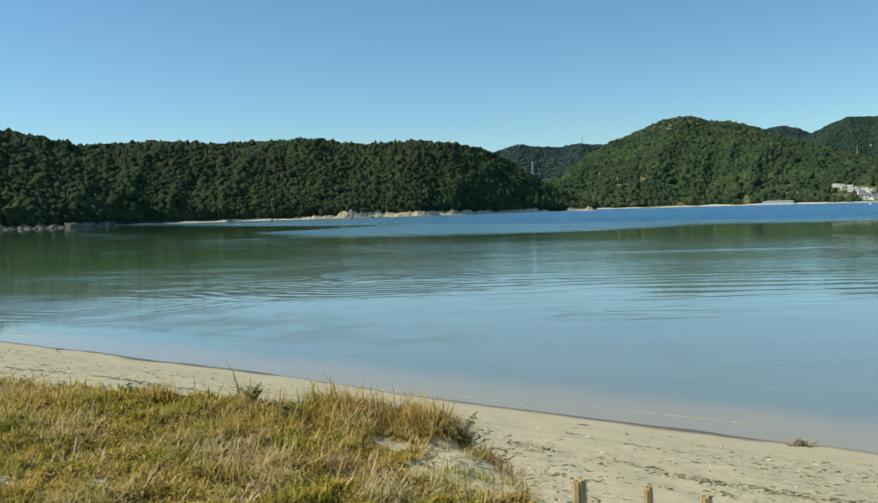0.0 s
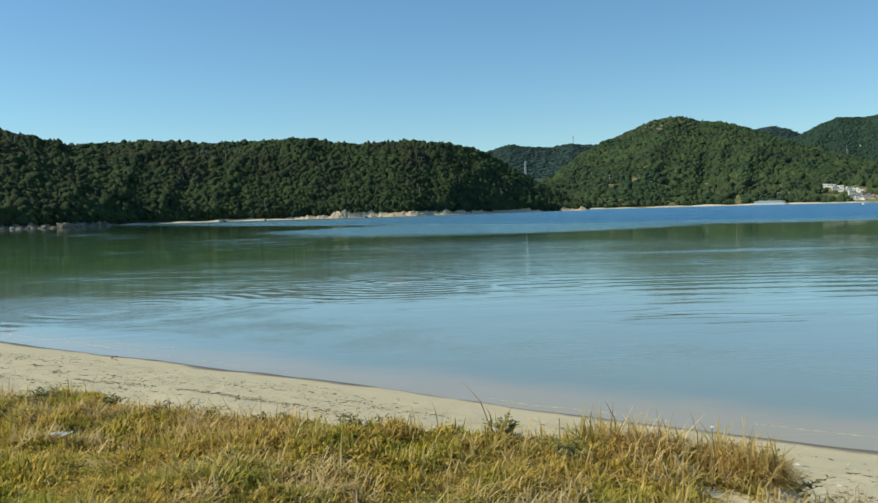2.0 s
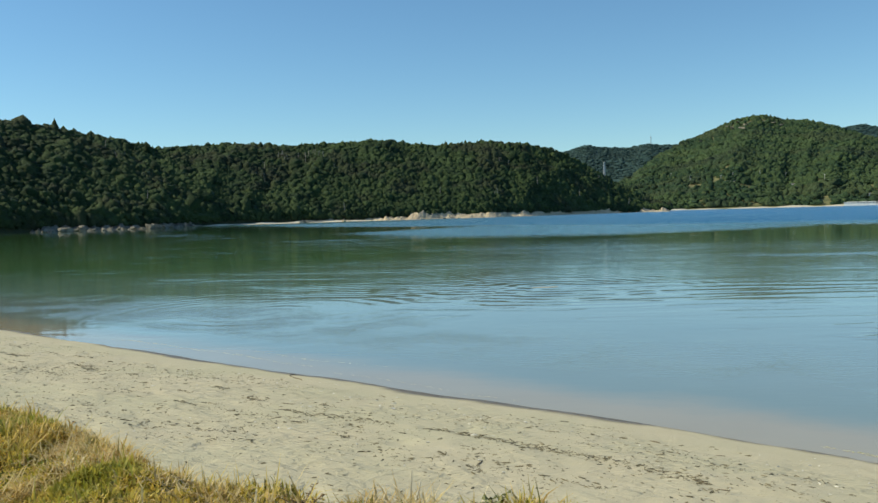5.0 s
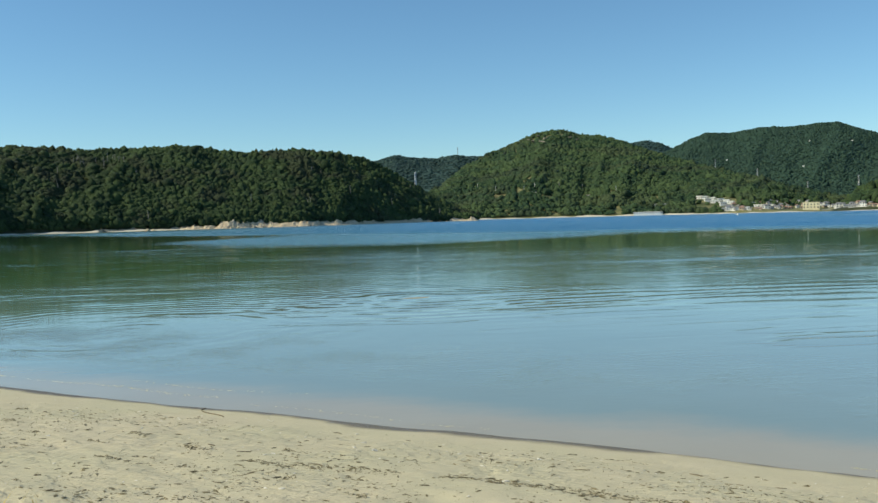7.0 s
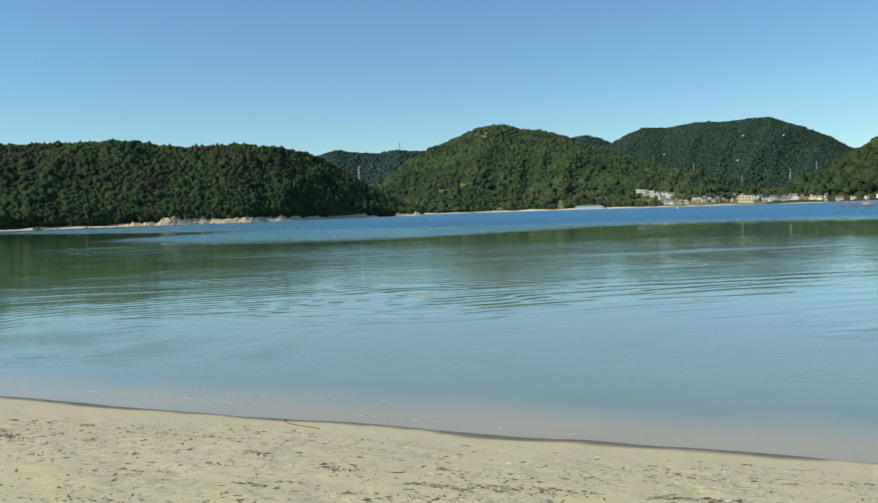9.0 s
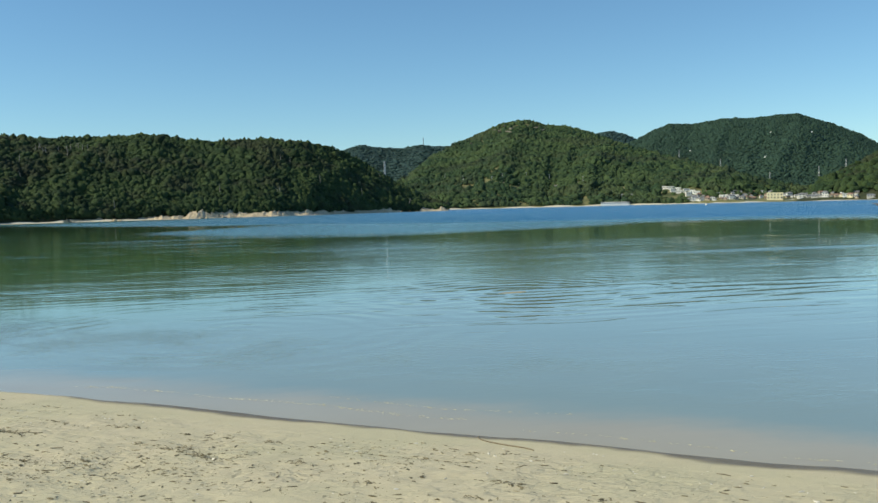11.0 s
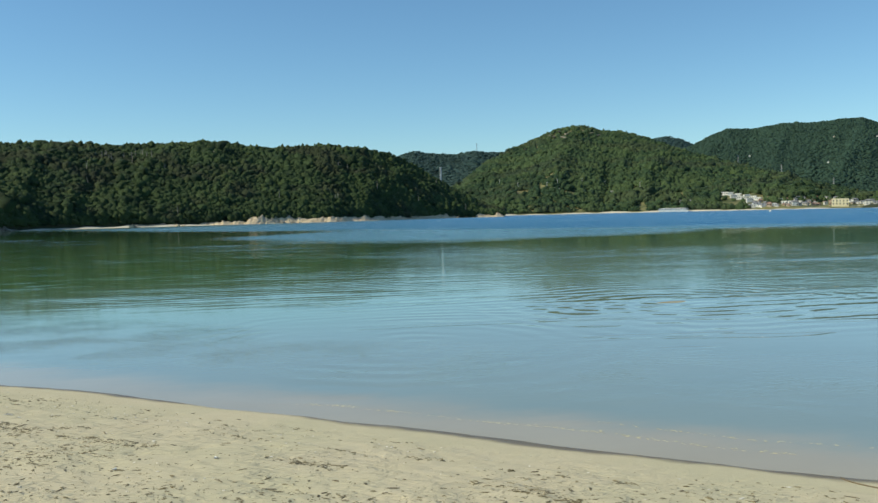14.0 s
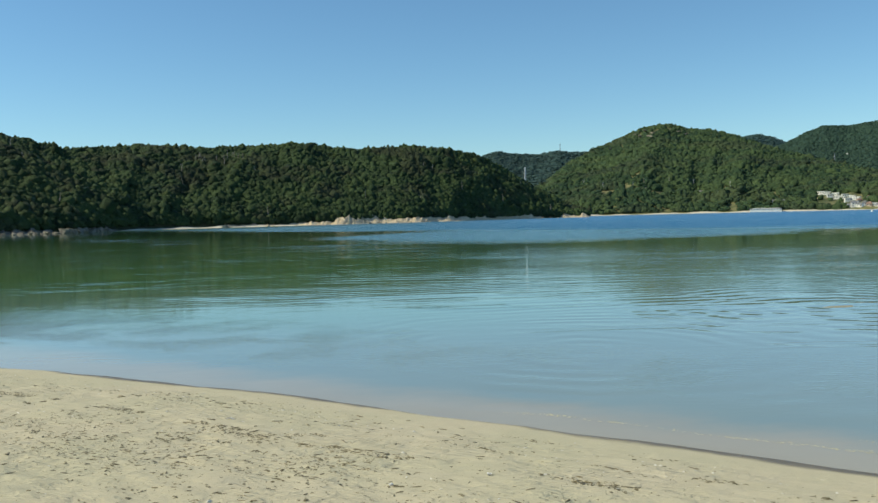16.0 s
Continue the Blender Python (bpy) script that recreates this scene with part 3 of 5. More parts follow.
# darker foliage colour puts this hill's shade into its woods
right_hill.woods("hill_woods", WOODS, "woods on the hill by the village, shade in their dark green", 130, 44, 3.0, sub=1, flat=0.85, keep=lambda A, T, z: (z > 8 + 2 * vnoise(A * 3, A * 0, 4)) | ((z > 5.5) & (vnoise(A * 9, T * 90, 5) > 0.3)))

back_left = Hill((0, 2, 4.3, 5.6, 7.2, 8.4, 9.7, 10.6, 12, 14, 17, 20), (1500,) * 12, (2450,) * 12,
                 (0.03, 0.055, 0.0694, 0.0757, 0.0712, 0.0707, 0.0748, 0.0724, 0.0715, 0.064, 0.05, 0.03), seed=21, lower=5, rough=0.08)
back_left.mesh("distant_ridge", WOODS_HAZE, "hazy blue-green distant ridge", 130, 30)
back_left.woods("distant_ridge_woods", WOODS_HAZE, "woods on the distant ridge, haze in their blue-green colour", 170, 44, 4.0, sub=1, t0=0.3, flat=0.25)

back_mid = Hill((17, 19.2, 20.5, 21.3, 22.1, 23.0, 23.9, 25.5, 28), (1700,) * 9, (2750,) * 9, (0.045, 0.066, 0.0775, 0.0815, 0.0832, 0.0795, 0.072, 0.06, 0.04), seed=27, lower=5, rough=0.06)
back_mid.mesh("distant_ridge", WOODS_HAZE, "small distant wooded hump between two mountains", 100, 24)
back_mid.woods("distant_ridge_woods", WOODS_HAZE, "dark woods on the small distant hump", 110, 24, 4.0, sub=1, t0=0.5, flat=0.25)

big_right = Hill((19, 21.5, 23.8, 24.9, 25.9, 27.2, 29.2, 31.6, 33.6, 35.5, 37.05, 38.1, 40, 44), (1250,) * 14, (2350,) * 14,
                 (0.035, 0.052, 0.0722, 0.0815, 0.0880, 0.0863, 0.0906, 0.090, 0.0914, 0.0784, 0.0661, 0.0535, 0.045, 0.035), seed=33, lower=4.2, rough=0.08, power=1.1, gully=6.0)
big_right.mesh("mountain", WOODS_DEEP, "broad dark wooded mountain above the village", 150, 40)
big_right.woods("mountain_woods", WOODS_DEEP, "dark green woods on the broad mountain, haze in their colour", 230, 150, 2.4, sub=1, t0=0.06, flat=0.5, sink=0.55)

# ---------------------------------------------------------------- far shore: rocks, sand, walls
PALE_SAND = plain("far_sand", (0.52, 0.46, 0.36), (0.66, 0.60, 0.48), 0.2, 0.95, 0.3)
CONCRETE = plain("concrete", (0.42, 0.40, 0.36), (0.60, 0.57, 0.52), 0.4, 0.9, 0.3)
PLASTER = plain("white_plaster", (0.62, 0.60, 0.55), (0.80, 0.78, 0.73), 0.5, 0.85, 0.2)
CREAM = plain("cream_plaster", (0.66, 0.58, 0.36), (0.76, 0.68, 0.46), 0.5, 0.85, 0.2)
TILE_GREY = plain("grey_roof_tiles", (0.14, 0.14, 0.15), (0.26, 0.26, 0.27), 0.8, 0.7, 0.4)
TILE_RED = plain("brown_roof_tiles", (0.20, 0.12, 0.09), (0.33, 0.22, 0.17), 0.8, 0.75, 0.4)
PANE = plain("dark_window_glass", (0.03, 0.04, 0.05), (0.06, 0.07, 0.08), 0.5, 0.15, 0.0, spec=0.5)
STEEL = plain("galvanised_steel", (0.30, 0.31, 0.31), (0.42, 0.43, 0.43), 0.6, 0.5, 0.1, metal=0.4)
TIMBER = plain("weathered_timber", (0.12, 0.10, 0.08), (0.25, 0.22, 0.18), 1.2, 0.9, 0.4)


def shore_strip(name, hill, az0, az1, out, back, high, material, label, category, kind="structure", uneven=0.3, strata=0.0, seed=0, lay=0.0):
    """A low bank of sand or rock along the foot of a hill, from the water up to its woods."""
    n = max(24, int((az1 - az0) * 30))
    a = np.linspace(az0, az1, n)
    t = np.linspace(0, 1, 14)
    A, T = np.meshgrid(a, t, indexing="ij")
    r0 = np.interp(A, hill.az, hill.shore)
    ends = np.clip(np.minimum(A - az0, az1 - A) / (0.18 * (az1 - az0)), 0, 1)
    wob = fbm(A * 3.3, T * 1.5, 4, seed)
    r = r0 - out * (0.75 + 0.5 * vnoise(A * 1.1, A * 0, seed + 3)) * (1 - T) + back * T
    blocks = np.round((vnoise(A * 3.1, A * 0, seed + 7) + 0.5 * vnoise(A * 8.0, T * 1.2, seed + 8)) * 3) / 3 * 0.6 if strata else vnoise(A * 1.6, A * 0, seed + 7)
    z = high * (0.8 + 0.35 * blocks) * ends ** 0.6 * step(0, 0.85, T + lay) * (1 + uneven * wob)
    if strata:
        q = z + 0.35 * fbm(A * 3, T * 3, 2, seed + 9)
        z = z * 0.35 + 0.65 * (np.floor(q / strata) + step(0.8, 1.0, q / strata - np.floor(q / strata))) * strata
    z = np.minimum(z, high * (0.78 + 0.12 * np.round(vnoise(A * 2.2, A * 0, seed + 11) * 2)))
    z[:, 0] = -1.0
    z[:, -1] = -1.0
    x, y = far(A, r)
    x = x + uneven * fbm(A * 5, T * 6, 2, seed + 20)
    me = fast_mesh(name, np.stack([x, y, z], -1).reshape(-1, 3), grid_faces(n, len(t)), material, False)
    return tagged(new(name, me), label, category, kind=kind)


LEDGE = "pale tan sandstone ledge at the foot of the wooded headland"
shore_strip("rock_ledge", headland, -6.0, -1.7, 14, 5, 6.0, ROCK, "large pale layered sandstone outcrop below the woods", "rock", "structure", 0.15, 0.8, 1)
for k, (a0, a1, hi) in enumerate(((-2.4, 2.9, 2.6), (2.2, 8.5, 2.8), (9.4, 11.4, 2.8), (-8.8, -5.4, 1.8), (-13.5, -10.4, 1.4))):
    shore_strip("rock_ledge", headland, a0, a1, 13, 4, hi * 1.45, ROCK, LEDGE, "rock", "structure", 0.3, 0.6, 30 + k)
for k, (a0, a1, hi) in enumerate(((-29.5, -25.2, 2.6), (-25.6, -22.8, 2.0), (-22.2, -19.2, 2.5))):
    shore_strip("rock_ledge", headland, a0, a1, 12, 4, hi * 1.2, ROCK_GREY, "low weathered rock ledge under the wooded slope", "rock", "structure", 0.6, 0.6, 50 + k)
shore_strip("far_beach", headland, -19.4, -6.0, 12, 4, 1.0, PALE_SAND, "narrow strip of pale sand below the headland", "beach", seed=60, uneven=0.1)
shore_strip("far_beach", mountain, 9.5, 31.0, 12, 14, 2.1, PALE_SAND, "long pale sandy beach along the far shore", "beach", seed=64, uneven=0.08)
shore_strip("far_beach", mountain, 27.0, 36.0, 16, 40, 2.4, CONCRETE, "pale quay and embankment in front of the village", "quay", seed=66, uneven=0.05)
shore_strip("far_beach", right_hill, 33.5, 46.0, 16, 40, 2.4, CONCRETE, "pale embankment below the dark hill", "quay", seed=68, uneven=0.05)


def rock_mesh(name, seed, material, sub=3, cut=14):
    """A boulder: a sphere cut by random planes, then roughened."""
    rng = np.random.default_rng(seed)
    v, f = ico(sub)
    for _ in range(cut):
        n = rng.normal(size=3)
        n /= np.linalg.norm(n)
        d = v @ n - rng.uniform(0.30, 0.72)
        v = v - np.maximum(d, 0)[:, None] * n
    v *= 1 + 0.06 * fbm(v[:, 0] * 2 + seed, v[:, 1] * 2 + v[:, 2] * 3, 3, seed)[:, None]
    return fast_mesh(name, v, f, material, False)


ROCKS = [rock_mesh("shore_rock", 200 + k, (ROCK, ROCK_GREY, ROCK)[k % 3]) for k in range(6)]


def shore_rock(az, out, size, seed, label):
    rng = np.random.default_rng(seed)
    ob = new("shore_rock", ROCKS[(1, 4)[seed % 2] if az < -18 else seed % 6])
    r = float(np.interp(az, headland.az, headland.shore)) - out
    x, y = far(az, r)
    s = Vector((size * rng.uniform(0.8, 1.4), size * rng.uniform(0.8, 1.3), size * rng.uniform(0.6, 1.1)))
    ob.matrix_world = Matrix.LocRotScale((x, y, 0.25 * s.z), Euler((rng.uniform(-0.3, 0.3), rng.uniform(-0.3, 0.3), rng.uniform(0, 6.3))), s)
    return tagged(ob, label, "rock", "rocks along the headland shore")


for k in range(46):
    az = RNG.uniform(-29, -19) if k < 22 else RNG.uniform(-13, 11)
    shore_rock(az, RNG.uniform(8, 13), RNG.uniform(0.7, 1.7), k, "small angular boulder standing at the waterline of the headland")
for k, (az, size) in enumerate(((-22.35, 3.4), (-22.0, 2.6), (-21.2, 1.9), (-27.4, 2.8), (-26.4, 2.2), (-20.3, 2.0), (-19.8, 1.8))):
    shore_rock(az, 12.0, size, 70 + k, "tall grey boulder standing at the waterline before the woods")


def perch(hill, az, el):
    """The place on a hill that is seen at a bearing and a height angle."""
    t = np.linspace(0, 1.0, 300)
    x, y, z = hill.place(np.full(300, az), t)
    k = int(np.argmin(np.abs((z - 2.8) / np.hypot(x - EYE[0], y - EYE[1]) - el)))
    return x[k], y[k], z[k]


# bare brown rock on the mountain's shoulder
for k, (az, el) in enumerate(((14.6, 0.086), (15.2, 0.089), (15.7, 0.087), (17.7, 0.084), (13.0, 0.071), (15.5, 0.083), (17.3, 0.087), (14.9, 0.083))):
    x, y, z = perch(mountain, az, el)
    ob = new("mountain_rock", ROCKS[(1, 4)[k % 2]])
    s = RNG.uniform(3, 6)
    ob.matrix_world = Matrix.LocRotScale((x, y - 4, z + 3.4), Euler((0, 0, k)), (s * 1.7, s, s * 0.75))
    tagged(ob, "bare brown rock showing through the mountain woods", "rock", "rocks on the mountain")

# pale dead trunks standing among the headland's trees
DEADWOOD = plain("bleached_wood", (0.19, 0.17, 0.14), (0.32, 0.29, 0.25), 1.5, 0.9, 0.3)
for k in range(34):
    az = RNG.uniform(-14.5, -11.3) if k < 14 else RNG.uniform(-27, 9)
    t = RNG.uniform(0.70, 0.85) if k < 14 else RNG.uniform(0.03, 0.75)
    x, y, z = (float(c) for c in headland.place(az, t))
    bm = bmesh.new()
    lean = RNG.uniform(-1.2, 1.2)
    tall = RNG.uniform(4.2, 6.8)
    tube(bm, [(x, y - 2, z - 0.5), (x + lean * 0.4, y - 2.2, z + tall * 0.5), (x + lean, y - 2.4, z + tall)], [0.26, 0.18, 0.06], 5)
    for q in range(2):
        h = tall * (0.55 + 0.2 * q)
        d = RNG.uniform(-1.4, 1.4)
        tube(bm, [(x + lean * 0.5, y - 2.2, z + h), (x + lean * 0.5 + d, y - 2.6, z + h + 1.1)], [0.10, 0.03], 4)
    tagged(link_bm("dead_tree", bm, DEADWOOD), "bleached bare trunk standing among the evergreen trees", "tree", "dead trees on the headland")


# ---------------------------------------------------------------- village
def house(w, d, h, rise, wall_mat, roof_mat, label, flat=False, storeys=1):
    root = empty("house", Matrix.Identity(4), label=label, category="house", group="village houses")
    part("wall", box(bmesh.new(), -w / 2, w / 2, -d / 2, d / 2, -3.0, h), wall_mat, root)
    bm = bmesh.new()
    if flat:
        box(bm, -w / 2 - 0.25, w / 2 + 0.25, -d / 2 - 0.25, d / 2 + 0.25, h, h + 0.35, 0.05)
    else:
        o = 0.5
        q = [(-w / 2 - o, -d / 2 - o, h), (w / 2 + o, -d / 2 - o, h), (w / 2 + o, d / 2 + o, h), (-w / 2 - o, d / 2 + o, h), (-w * 0.36, 0, h + rise), (w * 0.36, 0, h + rise)]
        v = [bm.verts.new(p) for p in q] + [bm.verts.new((p[0], p[1], p[2] - 0.2)) for p in q[:4]]
        for f in ((0, 1, 5, 4), (2, 3, 4, 5), (1, 2, 5), (3, 0, 4), (6, 7, 1, 0), (7, 8, 2, 1), (8, 9, 3, 2), (9, 6, 0, 3), (9, 8, 7, 6)):
            bm.faces.new([v[i] for i in f])
    part("roof", bm, roof_mat, root)
    n = max(2, int(w / 2.6))
    for s in range(storeys):
        for i in range(n):
            x = -w / 2 + (i + 0.5) * w / n
            z = 0.9 + s * 2.8
            win = part("window", box(bmesh.new(), x - 0.62, x + 0.62, -d / 2 - 0.08, -d / 2 + 0.02, z - 0.08, z + 1.28, 0.02), CONCRETE, root)
            part("pane", box(bmesh.new(), x - 0.52, x + 0.52, -d / 2 - 0.10, -d / 2 + 0.0, z, z + 1.2), PANE, win)
    part("door", box(bmesh.new(), w / 2 - 1.3, w / 2 - 0.4, -d / 2 - 0.06, -d / 2, 0, 2.0), TIMBER, root)
    return root


def facing(x, y, z, turn=0.0):
    return Matrix.Translation((x, y, z)) @ Matrix.Rotation(math.atan2(-(x - EYE[0]), y - EYE[1]) + turn, 4, "Z")


TAN = plain("tan_boards", (0.34, 0.27, 0.19), (0.48, 0.40, 0.30), 0.6, 0.85, 0.2)
KINDS = [house(6.5, 5, 2.7, 1.6, PLASTER, TILE_GREY, "white plastered village house with a grey tiled hip roof"),
         house(7, 5, 4.8, 1.6, PLASTER, TILE_GREY, "two-storey white village house with a grey roof", storeys=2),
         house(6, 5, 2.7, 1.5, CREAM, TILE_RED, "cream village house with a brown tiled roof"),
         house(9, 5, 2.8, 1.4, CONCRETE, TILE_GREY, "long pale concrete boat house with a grey roof"),
         house(8.5, 4, 3.2, 0.3, PLASTER, PLASTER, "white flat-roofed building on the village slope", flat=True),
         house(6, 5, 2.6, 1.6, TAN, TILE_RED, "tan boarded village house with a brown tiled roof"),
         house(5, 4, 2.5, 1.2, TAN, TILE_GREY, "small tan shed with a grey roof beside the quay")]
spots = []
for row, el in enumerate((0.0008, 0.0036, 0.0064, 0.0094)):
    for az in np.arange(27.2, 36.9, 0.25 + 0.04 * row):
        if RNG.random() < (0.9, 0.75, 0.5, 0.28)[row] and (az < 34.5 or row < 2):
            hill = mountain if az < 33.5 else right_hill
            a = az + 0.11 * row + RNG.uniform(-0.1, 0.1)
            z = 2.8 + 920 * (el + RNG.uniform(-0.0006, 0.0006))
            t = np.linspace(0.012, 0.5, 200)
            spots.append((a, float(t[np.argmin(np.abs(hill.place(np.full(200, a), t)[2] - z))]), hill))
for az in np.arange(36.8, 41.0, 0.75):
    spots.append((az, 0.02, right_hill))
used = set()
for az, t, hill in spots:
    x, y, z = (float(c) for c in hill.place(az, t))
    k = int(RNG.choice((0, 0, 0, 1, 1, 2, 3, 4, 4, 5, 6)))
    m = facing(x, y, z, RNG.uniform(-0.6, 0.6))
    if k in used:
        m = m @ Matrix.Scale(RNG.uniform(0.5, 0.85), 4)
        copy_thing(KINDS[k], m).matrix_world = m
    else:
        used.add(k)
        KINDS[k].matrix_world = m @ Matrix.Scale(0.8, 4)
for k, (az, el) in enumerate(((25.55, 0.0145), (25.9, 0.0139), (26.05, 0.0112), (26.35, 0.0125), (26.7, 0.0088), (26.85, 0.0108), (27.2, 0.0092), (26.4, 0.0092), (27.0, 0.0066), (27.5, 0.0075), (22.9, 0.0058), (23.5, 0.006))):
    x, y, z = perch(mountain, az, el)
    copy_thing(KINDS[4 if k < 10 else 0], facing(x, y - 2, z + 0.6, 0.3 * (k % 3 - 1)))
for az, el in ((31.9, 0.071), (34.25, 0.069), (31.55, 0.0439), (27.1, 0.0545)):
    x, y, z = perch(big_right, az, el)
    copy = copy_thing(KINDS[4], facing(x, y - 6, z + 3.0) @ Matrix.Scale(0.38, 4))
    copy.matrix_world = facing(x, y - 6, z + 3.0) @ Matrix.Scale(0.38, 4)

x, y, z = (float(c) for c in mountain.place(32.2, 0.055))
school = house(15, 8, 6.2, 0.3, CREAM, CREAM, "two-storey cream school building with a flat roof", flat=True, storeys=2)
school.name = "school"
school.matrix_world = facing(x, y, z + 1.0)
tagged(school, category="building", group="village buildings")
x, y = far(22.4, 936)
shed = house(30, 6, 1.9, 0.5, PLASTER, PLASTER, "long low white shed on the far beach", storeys=1)
shed.name = "shed"
shed.matrix_world = facing(float(x), float(y), 1.6)
tagged(shed, category="shed", group="village buildings")


# ---------------------------------------------------------------- pylons and mast
def pylon(high, base, top, material=STEEL):
    root = empty("pylon", Matrix.Identity(4), label="pale steel lattice power pylon rising from the woods", category="pylon", group="power pylons")
    for sx in (-1, 1):
        for sy in (-1, 1):
            part("leg", tube(bmesh.new(), [(sx * base, sy * base, -4), (sx * top, sy * top, high)], [0.24, 0.17], 4), material, root)
    n = 7
    for i in range(n):
        f0, f1 = i / n, (i + 1) / n
        w0, w1 = base + (top - base) * f0, base + (top - base) * f1
        bm = bmesh.new()
        for a, b in (((-1, -1), (1, -1)), ((1, -1), (1, 1)), ((1, 1), (-1, 1)), ((-1, 1), (-1, -1))):
            tube(bm, [(a[0] * w0, a[1] * w0, f0 * high), (b[0] * w1, b[1] * w1, f1 * high)], [0.11, 0.11], 4)
            tube(bm, [(b[0] * w0, b[1] * w0, f0 * high), (a[0] * w1, a[1] * w1, f1 * high)], [0.11, 0.11], 4)
        part("bracing", bm, material, root)
    for z in (0.80, 0.90, 0.99):
        part("crossarm", box(bmesh.new(), -top * 2.4, top * 2.4, -0.15, 0.15, high * z - 0.12, high * z + 0.12, 0.03), material, root)
    return root


x, y, z = (float(c) for c in headland.place(7.2, 1.12))
near_pylon = pylon(41.3 - z, 0.65, 0.42, plain("white_painted_steel", (0.46, 0.47, 0.47), (0.60, 0.61, 0.61), 0.6, 0.5, 0.1))
near_pylon.matrix_world = facing(x, y, z, 0.3)
first = None
for az, e0, e1, hill in ((26.4, 0.048, 0.0575, big_right), (28.9, 0.0347, 0.0442, big_right), (36.1, 0.030, 0.038, big_right), (34.6, 0.0227, 0.031, big_right), (31.8, 0.0171, 0.0268, big_right)):
    x, y, z = (float(c) for c in perch(hill, az, e0))
    if first is None:
        first = pylon(17, 0.9, 0.5)
        first.matrix_world = facing(x, y - 6, z, 0.5)
    else:
        copy_thing(first, facing(x, y - 6, z, 0.5 + az))
x, y, z = (float(c) for c in back_left.place(9.85, 1.0))
mast = empty("radio_mast", Matrix.Translation((x, y, z)), label="thin radio mast on the distant ridge", category="mast")
part("pole", tube(bmesh.new(), [(0, 0, 0), (0, 0, 24)], [1.1, 0.5], 6), STEEL, mast)
part("antenna", box(bmesh.new(), -1.6, 1.6, -0.6, 0.6, 17, 19, 0.1), STEEL, mast)

# small poles among the far trees
for az, el in ((14.3, 0.027), (15.0, 0.03), (18.1, 0.028), (11.2, 0.032), (20.3, 0.024), (12.4, 0.028), (16.6, 0.031)):
    x, y, z = (float(c) for c in perch(mountain, az, el))
    pole = empty("utility_pole", Matrix.Translation((x, y - 3, z)), label="pale concrete utility pole among the far trees", category="pole", group="utility poles")
    part("shaft", tube(bmesh.new(), [(0, 0, -1), (0, 0, 8.5)], [0.26, 0.2], 6), CONCRETE, pole)
    part("crossarm", box(bmesh.new(), -1.1, 1.1, -0.1, 0.1, 7.6, 7.85, 0.02), STEEL, pole)

# floating raft and buoy
RAFT_AZ = 38.9
x, y = (float(c) for c in far(RAFT_AZ, 285))
raft = empty("fish_raft", facing(x, y, 0.0, 0.2), label="low dark timber fish-farm raft floating in the bay", category="raft")
for i in range(4):
    part("float", tube(bmesh.new(), [(-5 + i * 4, -2.2, 0.1), (-5 + i * 4, 2.2, 0.1)], [0.45, 0.45], 10), TIMBER, raft)
for i in range(3):
    part("beam", box(bmesh.new(), -6.5, 8.5, -2.1 + i * 2.0, -1.8 + i * 2.0, 0.5, 0.75, 0.03), TIMBER, raft)
part("crate", box(bmesh.new(), 1.0, 2.6, -1.0, 0.6, 0.75, 1.5, 0.06), CONCRETE, raft)
x, y = (float(c) for c in far(28.1, 560))
buoy = empty("buoy", Matrix.Translation((x, y, 0)), label="small white mooring buoy floating in the bay", category="buoy")
bm = bmesh.new()
bmesh.ops.create_uvsphere(bm, u_segments=16, v_segments=10, radius=0.8)
part("ball", bm, PLASTER, buoy, smooth=True)
part("ring", tube(bmesh.new(), [(0, 0, 0.7), (0, 0, 1.2)], [0.12, 0.10], 8), STEEL, buoy)

# half-drowned weedy rock in the shallows
WEEDY = plain("weedy_rock", (0.24, 0.22, 0.14), (0.36, 0.33, 0.23), 2.5, 0.7, 0.8, depth=0.05)
rk = new("weedy_rock", rock_mesh("weedy_rock", 411, WEEDY, 3, 5))
rk.matrix_world = Matrix.LocRotScale((-2.9, 35.0, -0.088), Euler((0, 0, 0.2)), (1.5, 0.45, 0.16))
tagged(rk, "flat brown weed-covered rock just awash in the shallows", "rock")

# pale dry-stone walls of the hillside fields
for az, el, w in ((14.5, 0.0262, 14), (14.9, 0.0258, 9), (16.2, 0.024, 10), (17.4, 0.027, 8), (13.4, 0.022, 9), (18.6, 0.021, 11)):
    x, y, z = (float(c) for c in perch(mountain, az, el))
    wall = empty("field_wall", facing(x, y - 3, z, 0.1), label="low pale dry-stone wall of a hillside field", category="wall", group="field walls")
    part("footing", box(bmesh.new(), -w / 2, w / 2, -0.6, 0.6, -2.0, 1.4, 0.08), CONCRETE, wall)
    part("coping", box(bmesh.new(), -w / 2 - 0.1, w / 2 + 0.1, -0.7, 0.7, 1.4, 1.7, 0.05), PALE_SAND, wall)


